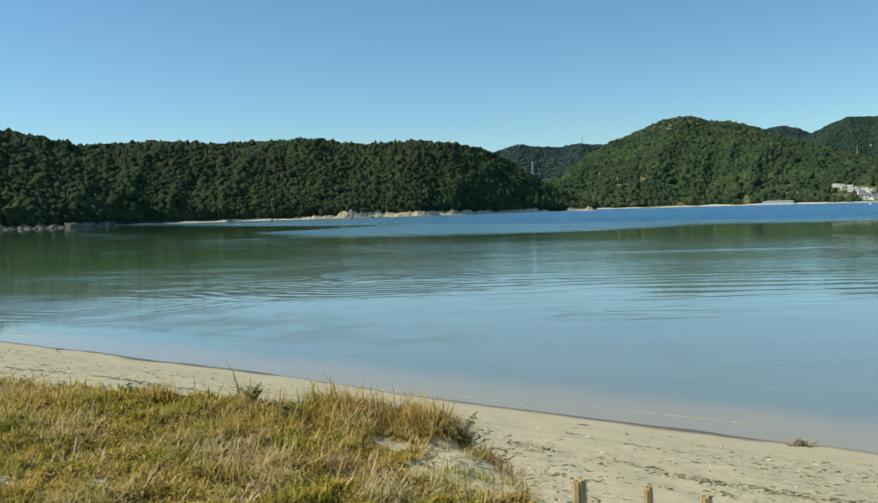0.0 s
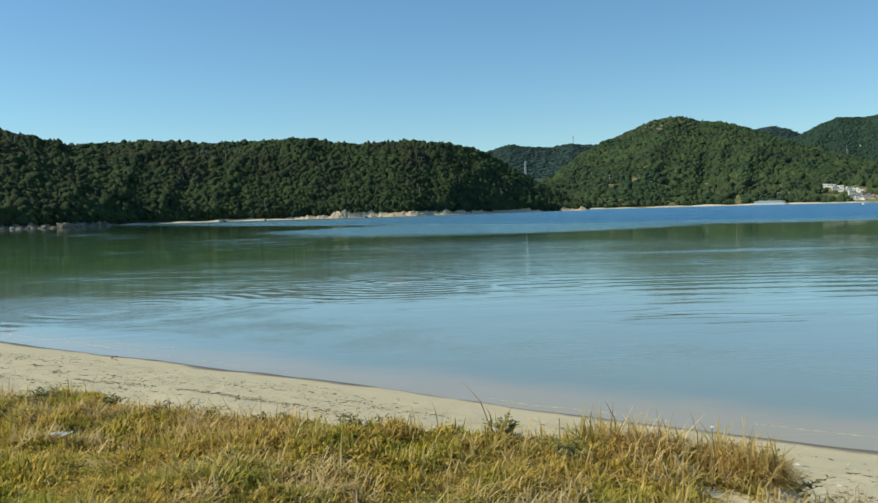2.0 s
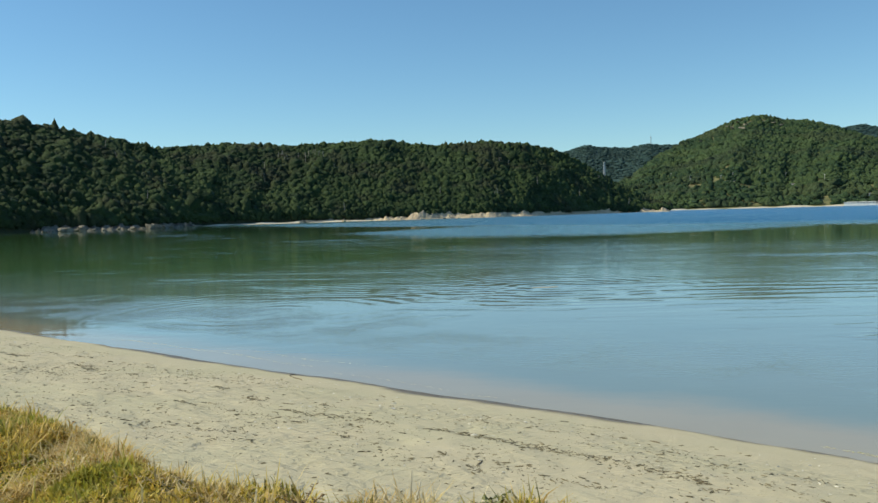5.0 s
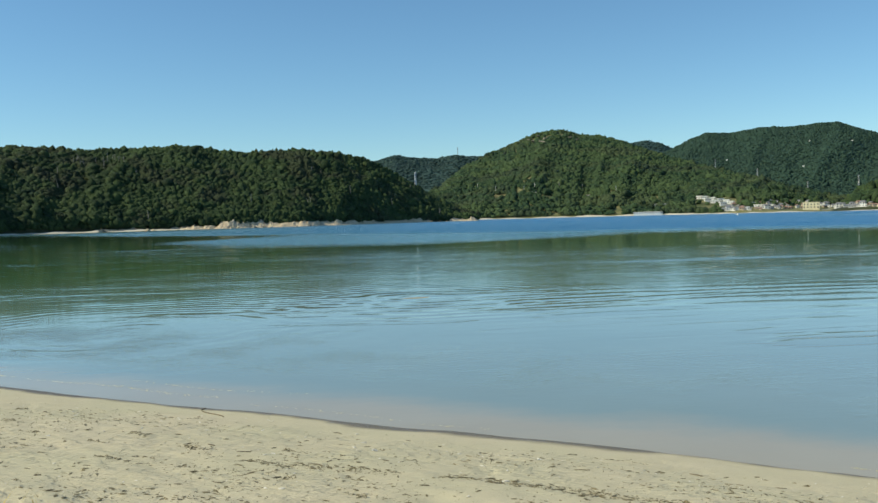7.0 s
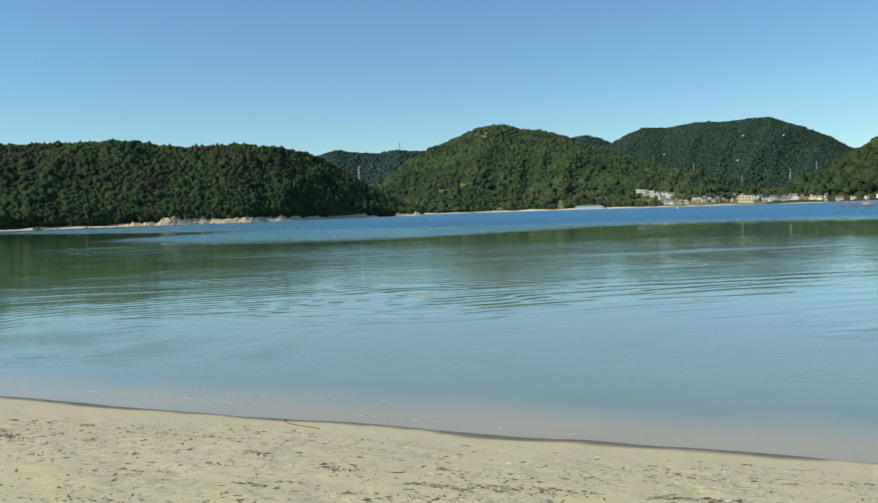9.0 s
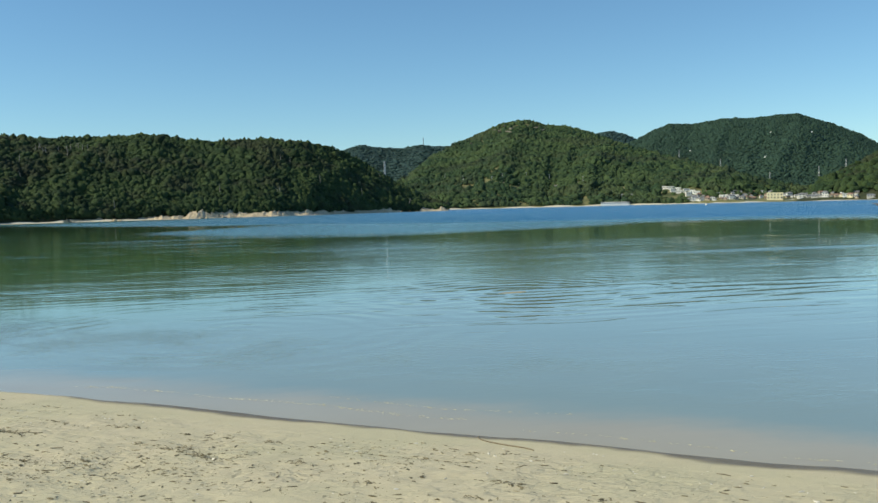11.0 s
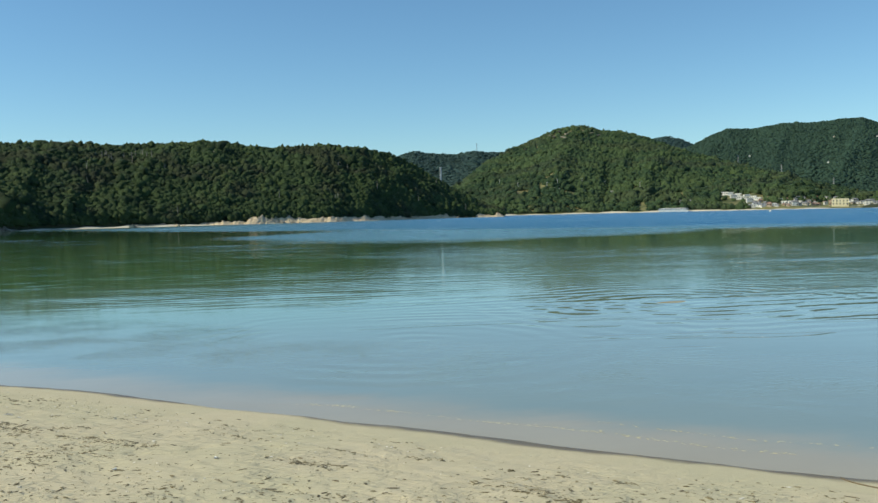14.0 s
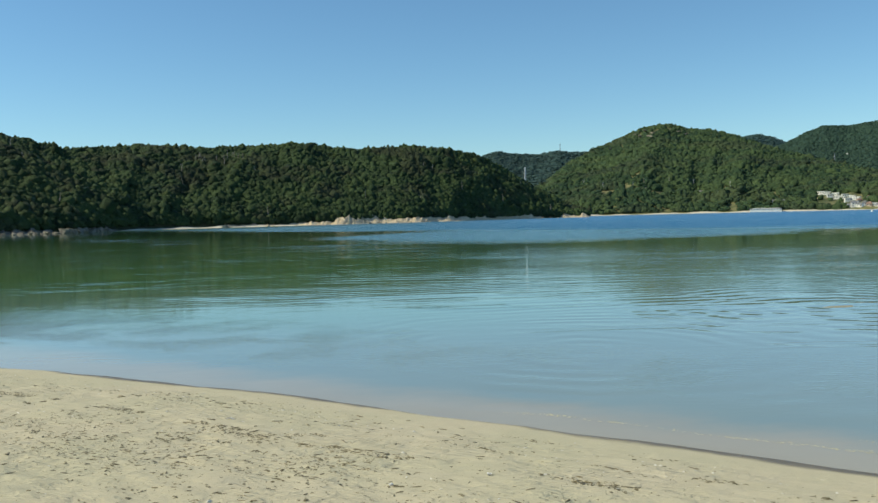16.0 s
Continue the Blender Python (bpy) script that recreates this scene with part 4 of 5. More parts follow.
# ---------------------------------------------------------------- dune grass
def blades(name, n, u, s, length, width, lean, curl, material, label, seed, dz=-0.01):
    """Grass blades, each a bent strip of three faces, joined into one mesh."""
    rng = np.random.default_rng(seed)
    x, y = xy(u, s)
    z = ground_z(x, y) + dz
    a = rng.uniform(0, 2 * np.pi, n)
    d = np.stack([np.cos(a), np.sin(a), np.zeros(n)], -1)
    side = np.stack([-np.sin(a), np.cos(a), np.zeros(n)], -1) * (width / 2)[:, None]
    base = np.stack([x, y, z], -1)
    up = np.array((0, 0, 1.0))
    mid = base + (d * np.sin(lean)[:, None] + up * np.cos(lean)[:, None]) * (length * 0.55)[:, None]
    l2 = np.minimum(lean + curl, 2.0)
    tip = mid + (d * np.sin(l2)[:, None] + up * np.cos(l2)[:, None]) * (length * 0.5)[:, None]
    tip[:, 2] = np.maximum(tip[:, 2], z + 0.012)
    v = np.stack([base - side, base + side, mid - side * 0.85, mid + side * 0.85, tip], 1).reshape(-1, 3)
    f = np.array(((0, 1, 3), (0, 3, 2), (2, 3, 4)))[None] + (np.arange(n) * 5)[:, None, None]
    me = fast_mesh(name, v, f.reshape(-1, 3), material, False)
    return tagged(new(name, me), label, "grass", kind="stuff")


def scatter(n, u0, u1, s0, s1, seed, rule):
    rng = np.random.default_rng(seed)
    u, s = rng.uniform(u0, u1, n), rng.uniform(s0, s1, n)
    ok = rng.random(n) < rule(u, s)
    return u[ok], s[ok], rng


u, s, rng = scatter(300000, -0.4, 11.2, 5.0, 9.4, 501, lambda u, s: step(0.30, 0.85, dune_mask(u, s)) * np.clip(1 - bare(u, s) * 1.08, 0.02, 1) * (0.55 + 0.45 * step(-0.3, 0.3, fbm(u * 2.5, s * 2.5, 2, 80))))
n = len(u)
clump = fbm(u * 4.2, s * 4.2, 3, 81)
blades("turf", n, u, s, (0.060 + 0.055 * clump) * np.exp(rng.normal(0, 0.35, n)), rng.uniform(0.004, 0.009, n), np.abs(rng.normal(1.0, 0.35, n)), rng.uniform(-0.4, 0.8, n), TURF, "short sunburnt yellow-green turf on the dune", 502)

u, s, rng = scatter(130000, -1.5, 11.2, 9.3, 13.0, 503, lambda u, s: step(0.30, 0.85, dune_mask(u, s)) * (0.5 + 0.5 * step(-0.3, 0.3, fbm(u * 2.5, s * 2.5, 2, 80))))
n = len(u)
blades("turf", n, u, s, 0.062 * np.exp(rng.normal(0, 0.35, n)), rng.uniform(0.008, 0.018, n), np.abs(rng.normal(1.0, 0.35, n)), rng.uniform(-0.4, 0.8, n), TURF, "sunburnt yellow-green turf at the back of the dune", 504)

u, s, rng = scatter(440000, -0.4, 11.2, 5.0, 9.4, 505, lambda u, s: step(0.30, 0.85, dune_mask(u, s)) * np.clip(1 - bare(u, s) * 1.08, 0.02, 1) * (0.4 + 0.6 * step(-0.4, 0.4, fbm(u * 3.2 + 5, s * 3.2, 2, 86))))
n = len(u)
blades("creeping_weeds", n, u, s, (0.034 + 0.030 * fbm(u * 4.2, s * 4.2, 3, 81)) * np.exp(rng.normal(0, 0.3, n)), rng.uniform(0.009, 0.019, n), np.abs(rng.normal(0.9, 0.4, n)), rng.uniform(-0.5, 0.6, n), MAT, "creeping small-leaved weeds matted into the turf", 506, 0.012)

u, s, rng = scatter(220000, 0.1, 11.0, 4.8, 10.0, 511,
                    lambda u, s: step(0.22, 0.6, dune_mask(u, s)) * (0.8 * step(0.9, 0.2, s - dune_edge(u)) + 0.45) * np.maximum(step(-0.05, 0.35, fbm(u * 2.6, s * 2.6, 3, 82)), 0.35 * step(1.65, 1.75, u) * step(3.2, 2.8, u)) * np.clip(1 - bare(u, s), 0.05, 1))
n = len(u)
tall = np.interp(u, (0.6, 1.6, 1.75, 2.4, 3.1, 3.6, 4.6, 6, 11), (0.10, 0.12, 0.25, 0.24, 0.20, 0.15, 0.13, 0.13, 0.13)) * np.where(s - dune_edge(u) < 0.9, 1.0, 0.5)
blades("dry_grass", n, u, s, 0.85 * tall * np.exp(rng.normal(0, 0.3, n)), rng.uniform(0.005, 0.011, n), np.abs(rng.normal(0.9, 0.45, n)), rng.uniform(0.2, 1.5, n), STRAW, "tufts of long dry straw-coloured grass along the dune edge", 512)

u, s, rng = scatter(60000, 0.8, 10.9, 5.0, 9.6, 521, lambda u, s: step(0.25, 0.6, dune_mask(u, s)) * 0.8 * step(0.12, 0.45, fbm(u * 1.9 + 9, s * 1.9, 3, 83)))
n = len(u)
GREEN = grass_material("green_grass", ((0.0, (0.15, 0.19, 0.025)), (0.6, (0.32, 0.36, 0.05)), (1.0, (0.52, 0.48, 0.10))), (0.30, 0.35, 0.05))
blades("green_grass", n, u, s, 0.075 * np.exp(rng.normal(0, 0.3, n)), rng.uniform(0.005, 0.010, n), np.abs(rng.normal(0.7, 0.35, n)), rng.uniform(0.2, 1.0, n), GREEN, "darker green grass clumps growing through the turf", 522)

# a thick brown tuft closing the dune's end
u, s, rng = scatter(26000, 1.52, 3.0, 4.85, 5.55, 541, lambda u, s: step(0.18, 0.5, dune_mask(u, s)) * np.exp(-((s - dune_edge(u) - 0.16) / 0.22) ** 2) * step(-0.5, 0.1, fbm(u * 4, s * 4, 2, 87)))
n = len(u)
TUFT = grass_material("brown_tuft_grass", ((0.0, (0.20, 0.15, 0.045)), (0.4, (0.52, 0.37, 0.12)), (0.8, (0.76, 0.58, 0.27)), (1.0, (0.90, 0.78, 0.50))), (0.36, 0.34, 0.07))
blades("tuft_grass", n, u, s, 0.20 * np.exp(rng.normal(0, 0.30, n)), rng.uniform(0.006, 0.013, n), np.abs(rng.normal(0.85, 0.45, n)), rng.uniform(0.1, 1.4, n), TUFT, "thick brown and straw-coloured grass tuft on the dune end", 542)

# bleached grass lying flat over the thin turf
u, s, rng = scatter(210000, 0.3, 10.8, 5.2, 8.8, 551, lambda u, s: step(0.3, 0.7, dune_mask(u, s)) * np.maximum(np.exp(-((u - 1.6) / 0.95) ** 2 - ((s - 6.1) / 0.65) ** 2), 0.75 * step(-0.05, 0.5, fbm(u * 1.4, s * 1.4, 3, 89))) * step(-0.3, 0.3, fbm(u * 3.5, s * 3.5, 2, 88)) * np.clip(1.15 - bare(u, s), 0.05, 1))
n = len(u)
PALE = grass_material("bleached_grass", ((0.0, (0.45, 0.34, 0.15)), (0.5, (0.68, 0.54, 0.28)), (1.0, (0.88, 0.77, 0.52))), (0.55, 0.46, 0.16))
blades("bleached_grass", n, u, s, 0.095 * np.exp(rng.normal(0, 0.35, n)), rng.uniform(0.004, 0.010, n), np.abs(rng.normal(1.15, 0.3, n)), rng.uniform(-0.3, 0.6, n), PALE, "pale bleached grass lying flat over the thin turf", 552, 0.02)

# a low reddish fringe below the bare sand of the dune's end
u, s, rng = scatter(26000, 0.35, 1.35, 4.9, 6.3, 525, lambda u, s: np.exp(-((s - 5.30 - 0.70 * (1.2 - u)) / 0.09) ** 2) * step(-0.2, 0.3, fbm(u * 5.0, s * 5.0, 2, 85)))
n = len(u)
RUSSET = grass_material("russet_grass", ((0.0, (0.26, 0.15, 0.06)), (0.6, (0.44, 0.28, 0.12)), (1.0, (0.62, 0.46, 0.24))), (0.36, 0.28, 0.09))
blades("russet_grass", n, u, s, 0.15 * np.exp(rng.normal(0, 0.3, n)), rng.uniform(0.003, 0.006, n), np.abs(rng.normal(0.8, 0.4, n)), rng.uniform(0.2, 1.2, n), RUSSET, "low russet dry grass fringe below the bare sand", 526)

# sparse wisps where the dune meets the sand
u, s, rng = scatter(9000, 0.2, 10.9, 4.6, 8.2, 531, lambda u, s: step(0.02, 0.12, dune_mask(u, s)) * step(0.5, 0.2, dune_mask(u, s)) * step(0.1, 0.5, fbm(u * 2.6, s * 2.6, 2, 84)))
n = len(u)
blades("wispy_grass", n, u, s, 0.10 * np.exp(rng.normal(0, 0.35, n)), rng.uniform(0.003, 0.007, n), np.abs(rng.normal(0.7, 0.4, n)), rng.uniform(0.1, 0.8, n), STRAW, "thin dry wisps of grass at the foot of the dune", 532)


def ground_at(x, y):
    return float(ground_z(np.array([x]), np.array([y]))[0])


# ---------------------------------------------------------------- weeds, reeds
def leaf_material(name, a, b):
    k = Mat(name, 0.55, spec=0.3)
    k.color(k.mix(k.island(), a, b))
    k.bump(k.noise(60, 2), 0.3, 0.003)
    return k.m


LEAF = leaf_material("weed_leaf", (0.10, 0.11, 0.03), (0.24, 0.23, 0.07))
LEAF_RED = leaf_material("reddened_leaf", (0.22, 0.15, 0.06), (0.42, 0.30, 0.12))
STEM = plain("weed_stem", (0.16, 0.11, 0.06), (0.26, 0.19, 0.10), 20, 0.8, 0.2)
REED = plain("pale_reed", (0.56, 0.48, 0.32), (0.72, 0.65, 0.50), 20, 0.7, 0.1)


def weed(seed, high, stems, leaf_mat, leaf=0.034):
    rng = np.random.default_rng(seed)
    root = empty("beach_weed", Matrix.Identity(4), label="low leafy beach weed with small oval leaves at the dune edge", category="plant", group="weeds along the dune")
    for _ in range(stems):
        a, lean = rng.uniform(0, 6.28), rng.uniform(0.2, 1.8)
        h = high * rng.uniform(0.6, 1.15)
        pts = [(math.cos(a) * lean * h * f ** 1.4, math.sin(a) * lean * h * f ** 1.4, h * f - 0.02) for f in (0, 0.35, 0.7, 1.0)]
        st = part("stem", tube(bmesh.new(), pts, [0.005, 0.004, 0.003, 0.002], 5), STEM, root)
        bm = bmesh.new()
        for i in range(8):
            f = 0.3 + 0.7 * i / 7
            base = Vector([np.interp(f, (0, 0.35, 0.7, 1.0), [p[c] for p in pts]) for c in range(3)])
            for side in (0, math.pi):
                b = a + 1.3 * i + side + rng.uniform(-0.4, 0.4)
                size = leaf * rng.uniform(0.7, 1.3)
                d = Vector((math.cos(b), math.sin(b), rng.uniform(-0.1, 0.7))).normalized()
                w = d.cross(Vector((0, 0, 1))).normalized() * size * 0.42
                up = w.cross(d).normalized() * size * 0.12
                o = [base, base + d * size * 0.45 + w - up, base + d * size * 1.25, base + d * size * 0.45 - w - up, base + d * size * 0.6 + up]
                v = [bm.verts.new(p) for p in o]
                for q in ((0, 1, 4), (1, 2, 4), (2, 3, 4), (3, 0, 4)):
                    bm.faces.new([v[j] for j in q])
        part("leaves", bm, leaf_mat, st)
    return root


WEEDS = [weed(601, 0.17, 20, LEAF, 0.044), weed(602, 0.12, 18, LEAF, 0.040), weed(603, 0.15, 12, LEAF_RED, 0.028), weed(604, 0.27, 30, LEAF, 0.036)]
placed = set()
for k, (wu, ws, size) in enumerate(((1.92, 5.06, 1.0), (1.72, 5.02, 1.1), (1.60, 5.08, 1.2), (1.46, 5.04, 1.05), (2.08, 4.98, 0.8), (2.1, 5.35, 1.0), (1.80, 5.12, 1.0),
                                    (3.35, 6.2, 1.0), (3.7, 6.45, 1.1), (4.0, 6.5, 1.25), (4.35, 6.5, 1.0), (4.7, 6.6, 1.0), (5.1, 6.65, 1.2), (5.6, 6.75, 1.0), (6.2, 6.95, 1.1),
                                    (2.5, 5.9, 1.0), (3.0, 6.6, 0.9), (6.9, 7.2, 1.0), (5.3, 7.2, 0.9), (3.9, 6.2, 0.8), (1.30, 5.10, 0.8), (8.3, 7.3, 0.8), (2.6, 5.85, 1.1), (2.75, 5.35, 0.8))):
    if wu > 2.9:
        ws = float(dune_edge(np.array([wu]))[0]) + (ws - 6.0) * 0.3 + 0.12
    x, y = xy(wu, ws)
    kind = 2 if k in (15, 17, 18, 23, 12) else 3 if k in (1, 2, 3, 20) else (0, 1)[k % 2]
    m = Matrix.Translation((x, y, ground_at(x, y))) @ Matrix.Rotation(k * 1.7, 4, "Z") @ Matrix.Scale(size * (0.80 if wu < 2.09 else 0.55), 4)
    if kind in placed:
        copy = copy_thing(WEEDS[kind], m)
        copy.matrix_world = m
    else:
        placed.add(kind)
        WEEDS[kind].matrix_world = m


def reed_tuft(cu, cs, count, high, seed, label):
    rng = np.random.default_rng(seed)
    x, y = xy(cu, cs)
    root = empty("dry_reed", Matrix.Translation((x, y, ground_at(x, y))), label=label, category="plant", group="dry reeds on the dune")
    for _ in range(count):
        a, lean = rng.uniform(0, 6.28), abs(rng.normal(0.25, 0.25))
        bx, by = rng.normal(0, 0.10, 2)
        h = 0.72 * high * rng.uniform(0.5, 1.1)
        pts = [(bx + math.cos(a) * lean * h * f, by + math.sin(a) * lean * h * f, h * f - 0.02) for f in (0, 0.5, 1.0)]
        part("stalk", tube(bmesh.new(), pts, [0.0045, 0.004, 0.002], 5), REED, root)
    return root


for k, (cu, cs, count, high) in enumerate(((2.55, 5.35, 8, 0.40), (2.8, 5.4, 3, 0.32), (2.3, 5.4, 3, 0.32), (6.6, 7.1, 5, 0.25))):
    reed_tuft(cu, cs, count, high, 620 + k, "tuft of tall bleached dry reed stalks in the grass")

# ---------------------------------------------------------------- cut posts, litter
POST = plain("split_wood", (0.42, 0.31, 0.15), (0.60, 0.47, 0.26), 14, 0.85, 0.8, depth=0.01)
for k, (px, py, r, top) in enumerate(((0.93, 5.86, 0.047, 0.965), (1.385, 5.78, 0.034, 0.925), (1.835, 5.95, 0.044, 0.80))):
    z0 = ground_at(px, py)
    root = empty("wooden_post", Matrix.Translation((px, py, z0)), label="short broken-off yellowish wooden post in the sand", category="post", group="posts in the sand")
    rng = np.random.default_rng(640 + k)
    for i in range(9):
        a = 2 * math.pi * i / 9
        h = top - z0 + rng.uniform(-0.022, 0.008)
        q = r * (0.62 if i % 2 else 0.70)
        part("splinter", tube(bmesh.new(), [(math.cos(a) * q, math.sin(a) * q, -0.15), (math.cos(a) * q, math.sin(a) * q, h * 0.6), (math.cos(a) * q * 1.08, math.sin(a) * q * 1.08, h)], [r * 0.38, r * 0.36, r * 0.26], 6), POST, root)
    part("core", tube(bmesh.new(), [(0, 0, -0.15), (0, 0, (top - z0) * 0.97)], [r * 0.7, r * 0.68], 8), POST, root)

PAPER = plain("white_litter", (0.70, 0.68, 0.64), (0.85, 0.84, 0.82), 30, 0.6, 0.3)


def scrap(x, y, z, size, seed, label):
    rng = np.random.default_rng(seed)
    bm = bmesh.new()
    n = 6
    v = [[bm.verts.new((size * (i / n - 0.5) * 1.5 + rng.normal(0, size * 0.03), size * (j / n - 0.5) + rng.normal(0, size * 0.03), size * 0.28 * (rng.random() - 0.1))) for j in range(n)] for i in range(n)]
    for i in range(n - 1):
        for j in range(n - 1):
            bm.faces.new((v[i][j], v[i + 1][j], v[i + 1][j + 1], v[i][j + 1]))
    bmesh.ops.solidify(bm, geom=bm.faces[:], thickness=0.003)
    ob = link_bm("paper_scrap", bm, PAPER)
    ob.matrix_world = Matrix.Translation((x, y, z)) @ Matrix.Rotation(seed, 4, "Z")
    return tagged(ob, label, "litter")


scrap(-4.10, 6.28, ground_at(-4.10, 6.28) + 0.075, 0.085, 3, "crumpled white scrap of litter lying in the grass")
for k, (cu, cs) in enumerate(((0.9, 0.9), (1.5, 1.9), (11.5, 1.6), (25.0, 2.1), (21.0, 2.7))):
    x, y = xy(cu, cs)
    scrap(x, y, ground_at(x, y) + 0.008, 0.05, 10 + k, "small white washed-up scrap lying on the sand")
flower = empty("pale_flower", Matrix.Translation((-0.43, 5.80, ground_at(-0.43, 5.80))), label="single white flower head on a thin stalk", category="plant")
fh = 1.62 - ground_at(-0.43, 5.80)
part("stalk", tube(bmesh.new(), [(0, 0, -0.02), (0.02, 0.01, fh * 0.6), (0.01, 0.02, fh)], [0.004, 0.003, 0.002], 5), STEM, flower)
bm = bmesh.new()
for i in range(9):
    a = 2 * math.pi * i / 9
    v = [bm.verts.new(p) for p in ((0.01, 0.02, fh), (0.01 + math.cos(a - 0.3) * 0.012, 0.02 + math.sin(a - 0.3) * 0.012, fh + 0.012), (0.01 + math.cos(a) * 0.020, 0.02 + math.sin(a) * 0.020, fh + 0.016), (0.01 + math.cos(a + 0.3) * 0.012, 0.02 + math.sin(a + 0.3) * 0.012, fh + 0.012))]
    bm.faces.new(v)
part("petals", bm, PAPER, flower)

# ---------------------------------------------------------------- drift on the sand
WRACK = leaf_material("dried_seaweed", (0.085, 0.07, 0.035), (0.21, 0.17, 0.085))
SHELL = leaf_material("shell_grit", (0.50, 0.46, 0.38), (0.74, 0.70, 0.62))
TWIG = plain("driftwood", (0.11, 0.085, 0.05), (0.22, 0.175, 0.11), 20, 0.9, 0.3)


def crumbs(name, u, s, size, flat, material, label, category, seed, long=2.0):
    """Small flattened scraps lying on the sand, joined into one mesh."""
    rng = np.random.default_rng(seed)
    n = len(u)
    x, y = xy(u, s)
    z = ground_z(x, y)
    a = rng.normal(math.atan2(ALONG[1], ALONG[0]), 0.7, n)
    bv, bf = ico(1)
    jit = np.exp(rng.normal(0, 0.3, (n, len(bv))))
    v = bv[None] * jit[:, :, None] * np.stack([size * long * rng.uniform(0.5, 1.6, n), size * rng.uniform(0.5, 1.2, n), size * flat], -1)[:, None, :]
    c, q = np.cos(a)[:, None], np.sin(a)[:, None]
    v = np.stack([v[..., 0] * c - v[..., 1] * q, v[..., 0] * q + v[..., 1] * c, v[..., 2]], -1)
    v += np.stack([x, y, z + size * flat * 0.4], -1)[:, None, :]
    f = bf[None] + (np.arange(n) * len(bv))[:, None, None]
    me = fast_mesh(name, v.reshape(-1, 3), f.reshape(-1, 3), material, False)
    return tagged(new(name, me), label, category, kind="stuff")


def wrack_share(u, s):
    d = s - waterline(u)
    line = sum(w * np.exp(-((d - c - 0.25 * vnoise(u * 0.5, u * 0 + c, 90)) / sp) ** 2) for c, sp, w in ((2.95, 0.09, 2.6), (2.0, 0.05, 0.5), (1.15, 0.05, 0.35), (3.7, 0.35, 0.22), (4.6, 0.6, 0.25)))
    return np.clip(line * step(-0.15, 0.5, fbm(u * 1.2, s * 1.6, 3, 91)) + (0.022 + 0.10 * step(0.1, 0.6, fbm(u * 0.5, s * 0.9, 3, 93))) * step(0.5, 2.2, d), 0, 1) * (1 - dune_mask(u, s))


u, s, rng = scatter(330000, -3.0, 33, 0.2, 7.5, 701, wrack_share)
crumbs("seaweed_wrack", u, s, np.minimum(0.0046 * np.exp(rng.normal(0, 0.65, len(u))), 0.014), 0.35, WRACK, "scattered crumbs of dark dried seaweed along the tide lines", "seaweed", 702, 2.2)
u, s, rng = scatter(9000, -3.0, 32, 0.2, 7.0, 711, lambda u, s: (0.10 + 0.5 * np.exp(-((s - waterline(u) - 1.55 - 0.1 * vnoise(u, u * 0, 92)) / 0.10) ** 2)) * (1 - dune_mask(u, s)))
crumbs("shell_grit", u, s, 0.008 * np.exp(rng.normal(0, 0.4, len(u))), 0.45, SHELL, "pale broken shells and grit strewn over the sand", "shells", 712, 1.3)

for k in range(70):
    tu = RNG.uniform(-2.5, 30)
    ts = RNG.choice((2.55, 2.6, 1.7, 0.8, 3.4, 4.4)) + RNG.normal(0, 0.22) + float(waterline(np.array([tu]))[0]) + 0.4
    if float(dune_mask(np.array([tu]), np.array([ts]))[0]) > 0.1:
        continue
    ln = RNG.uniform(0.05, 0.16)
    a = RNG.normal(2.53, 0.6)
    bend = RNG.normal(0, 0.25)
    pts = []
    for f in (-0.5, -0.17, 0.17, 0.5):
        cx, cy = xy(tu, ts)
        px = cx + math.cos(a) * ln * f - math.sin(a) * bend * ln * (f * f)
        py = cy + math.sin(a) * ln * f + math.cos(a) * bend * ln * (f * f)
        pts.append((px, py, ground_at(px, py) + 0.006))
    bm = bmesh.new()
    r = RNG.uniform(0.003, 0.006)
    tube(bm, pts, [r * 0.7, r, r * 0.9, r * 0.4], 6)
    if k % 2:
        q = Vector(pts[2])
        tube(bm, [q, q + Vector((math.cos(a + 0.8) * ln * 0.35, math.sin(a + 0.8) * ln * 0.35, 0.012))], [r * 0.6, r * 0.25], 5)
    tagged(link_bm("driftwood_twig", bm, TWIG, True), "short dark driftwood twig lying on the sand", "twig", "twigs on the beach")

# larger tangles of weed on the tide line
for k in range(46):
    tu = RNG.uniform(0, 29)
    ts = float(waterline(np.array([tu]))[0]) + RNG.choice((2.95, 2.95, 3.6, 2.0)) + RNG.normal(0, 0.18)
    if float(dune_mask(np.array([tu]), np.array([ts]))[0]) > 0.1:
        continue
    cx, cy = xy(tu, ts)
    root = empty("seaweed_tangle", Matrix.Translation((cx, cy, ground_at(cx, cy))), label="small tangle of dark dried seaweed lying on the sand", category="seaweed", group="seaweed tangles")
    for _ in range(9):
        a = RNG.normal(2.53, 0.9)
        off = RNG.normal(0, 0.07)
        ox, oy = off * ALONG[0] + RNG.normal(0, 0.02), off * ALONG[1] + RNG.normal(0, 0.02)
        ln = RNG.uniform(0.025, 0.085)
        g = ground_at(cx + ox, cy + oy) - ground_at(cx, cy)
        pts = [(ox, oy, g + 0.002), (ox + math.cos(a) * ln * 0.5, oy + math.sin(a) * ln * 0.5, g + RNG.uniform(0.006, 0.020)), (ox + math.cos(a + 0.4) * ln, oy + math.sin(a + 0.4) * ln, g + 0.004)]
        part("strand", tube(bmesh.new(), pts, [0.002, 0.0035, 0.0015], 5), WRACK, root)

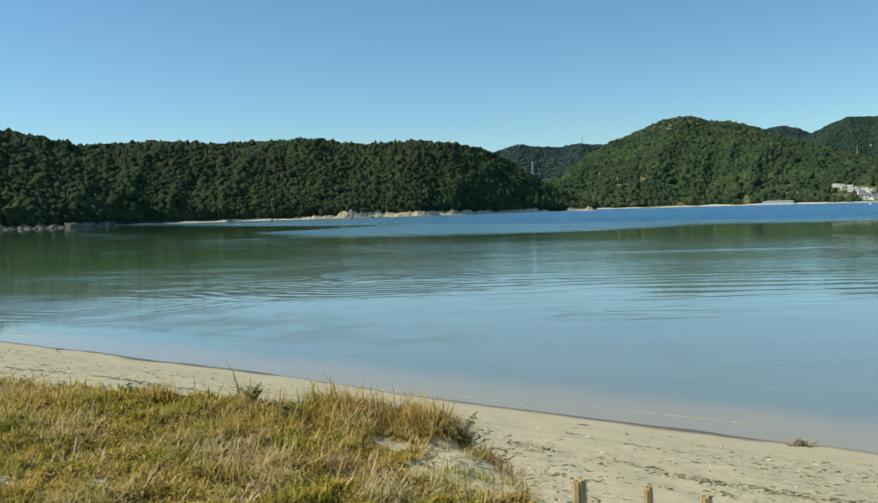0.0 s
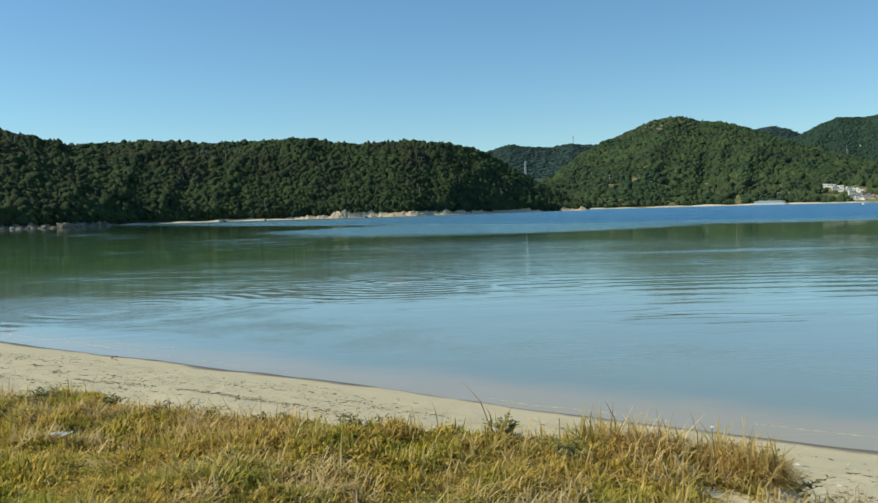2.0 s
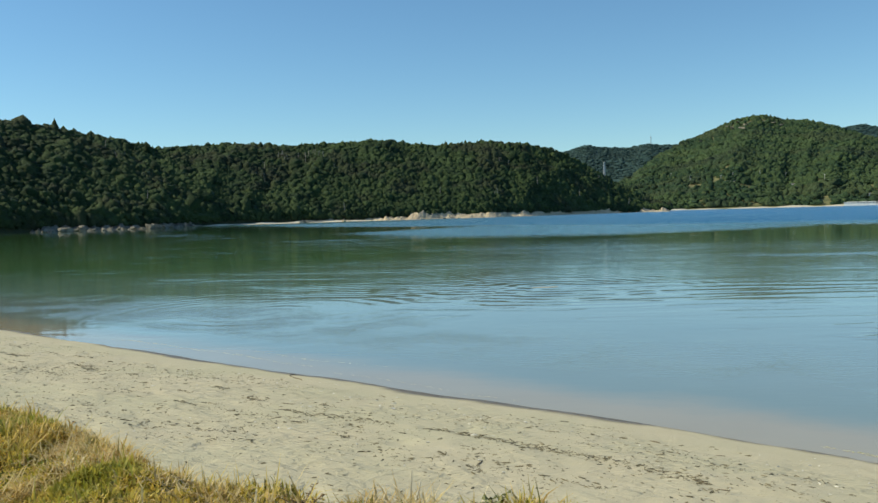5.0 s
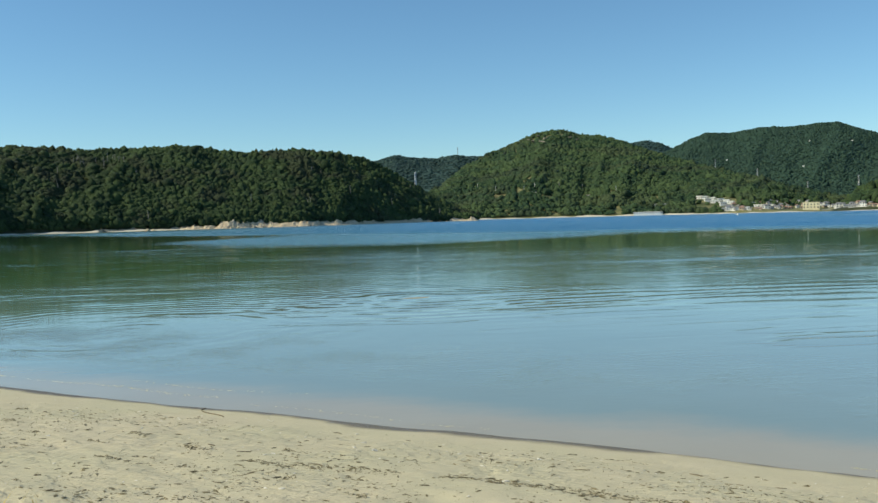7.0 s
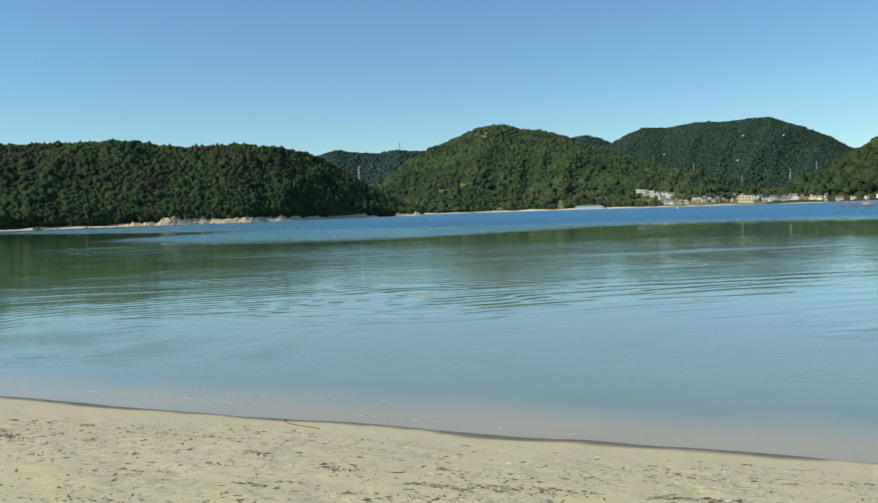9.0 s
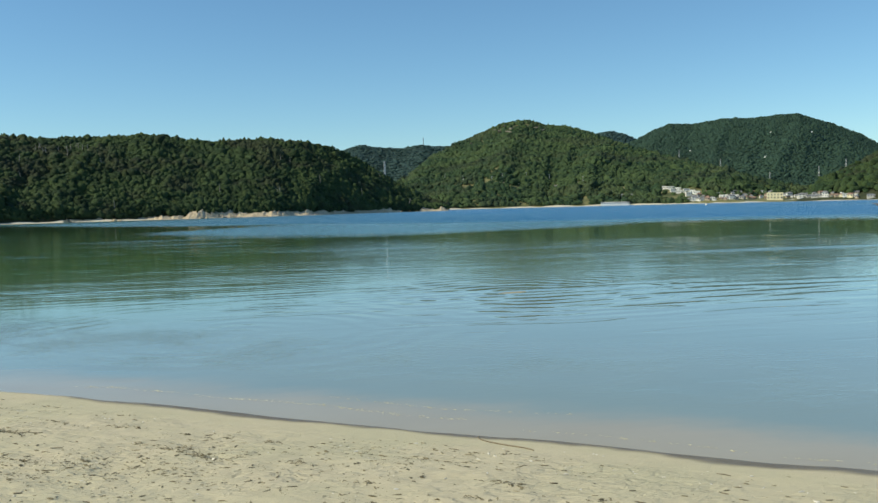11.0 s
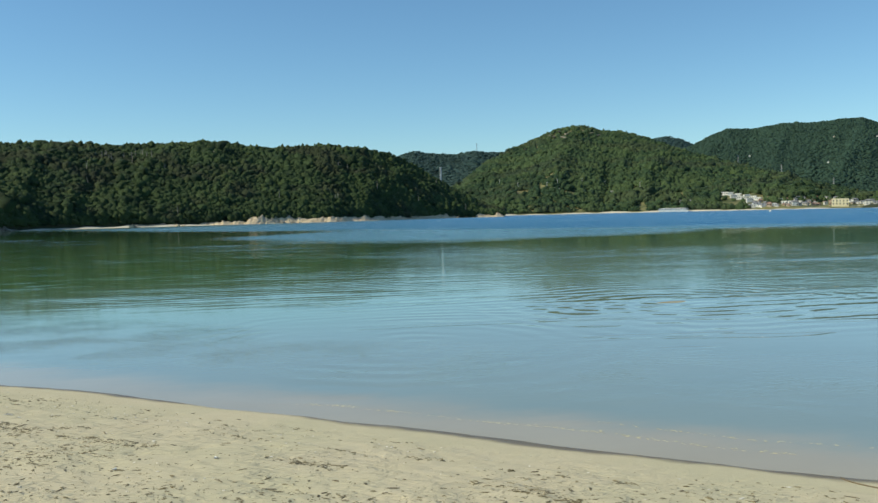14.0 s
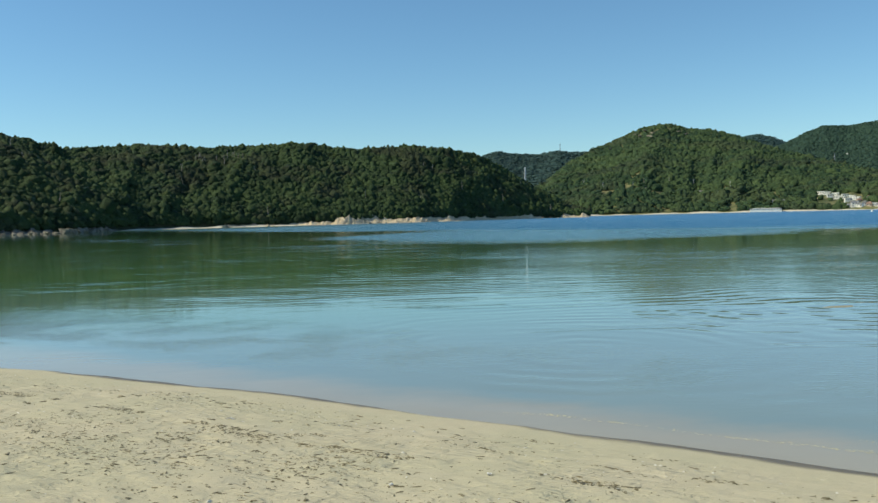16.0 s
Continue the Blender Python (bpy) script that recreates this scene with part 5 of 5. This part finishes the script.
# a long washed-up vine at the water's edge
pts = []
for i in range(16):
    f = i / 15
    cu = 15.5 - 0.95 * f + 0.08 * math.sin(f * 7)
    cs = -0.28 + 0.35 * f + 0.30 * math.sin(min(1, f * 1.6) * 1.57)
    x, y = xy(cu, cs)
    pts.append((x, y, max(ground_at(x, y), 0.0) + 0.006))
tagged(link_bm("washed_up_vine", tube(bmesh.new(), pts, [0.007] * 15 + [0.003], 6), TWIG, True), "long thin dark vine stem curling at the water's edge", "vine")
CLUMP = plain("dry_weed_clump", (0.40, 0.34, 0.20), (0.58, 0.50, 0.34), 25, 0.95, 0.9, depth=0.02)
x, y = xy(0.28, 0.02)
bm = bmesh.new()
for _ in range(70):
    a, b = RNG.uniform(0, 6.28), RNG.uniform(0, 1)
    ox, oy = math.cos(a) * 0.12 * b, math.sin(a) * 0.06 * b
    tube(bm, [(ox, oy, 0), (ox * 1.2 + RNG.normal(0, 0.02), oy * 1.2 + RNG.normal(0, 0.02), (1 - b * 0.7) * 0.07), (ox * 1.5 + RNG.normal(0, 0.04), oy * 1.5 + RNG.normal(0, 0.03), (1 - b * 0.6) * RNG.uniform(0.02, 0.11))], [0.007, 0.006, 0.003], 4)
ob = link_bm("weed_clump", bm, CLUMP)
ob.matrix_world = Matrix.Translation((x, y, ground_at(x, y)))
tagged(ob, "pale yellow clump of washed-up weed at the water's edge", "seaweed")

# ---------------------------------------------------------------- pollen scum drifting along the edge
SCUM = leaf_material("pollen_scum", (0.38, 0.36, 0.20), (0.54, 0.50, 0.32))
rng = np.random.default_rng(801)
su, sd_ = [], []
for u0, u1, off, w, count in ((1.0, 3.2, -0.75, 0.05, 120), (4.2, 7.0, -0.35, 0.05, 170), (11.2, 15.2, -0.30, 0.05, 60), (16.0, 23.0, -0.75, 0.07, 200), (14.8, 18.5, -1.25, 0.05, 60)):
    a = rng.uniform(u0, u1, count)
    su.append(a)
    sd_.append(waterline(a) + off + 0.12 * vnoise(a * 0.6, a * 0, 95) + rng.normal(0, w * 0.35, count))
su, sd_ = np.concatenate(su), np.concatenate(sd_)
n = len(su)
x, y = xy(su, sd_)
a = rng.normal(math.atan2(ALONG[1], ALONG[0]), 0.25, n)
ln, wd = rng.uniform(0.005, 0.030, n), rng.uniform(0.0012, 0.0032, n)
k6 = np.linspace(0, 2 * np.pi, 7)[:6]
hexa = np.stack([np.cos(k6)[None] * ln[:, None], np.sin(k6)[None] * wd[:, None]], -1) * np.exp(rng.normal(0, 0.2, (n, 6, 1)))
ca, sa = np.cos(a)[:, None], np.sin(a)[:, None]
hx = hexa[..., 0] * ca - hexa[..., 1] * sa + x[:, None]
hy = hexa[..., 0] * sa + hexa[..., 1] * ca + y[:, None]
rim = np.stack([hx, hy, np.full_like(hx, 0.0025)], -1)
top = np.stack([x, y, np.full(n, 0.0065)], -1)[:, None, :]
v = np.concatenate([rim, top], 1).reshape(-1, 3)
f = np.array([(i, (i + 1) % 6, 6) for i in range(6)])[None] + (np.arange(n) * 7)[:, None, None]
tagged(new("pollen_scum", fast_mesh("pollen_scum", v, f.reshape(-1, 3), SCUM, False)), "thin yellowish lines of scum floating near the edge", "scum", kind="stuff")
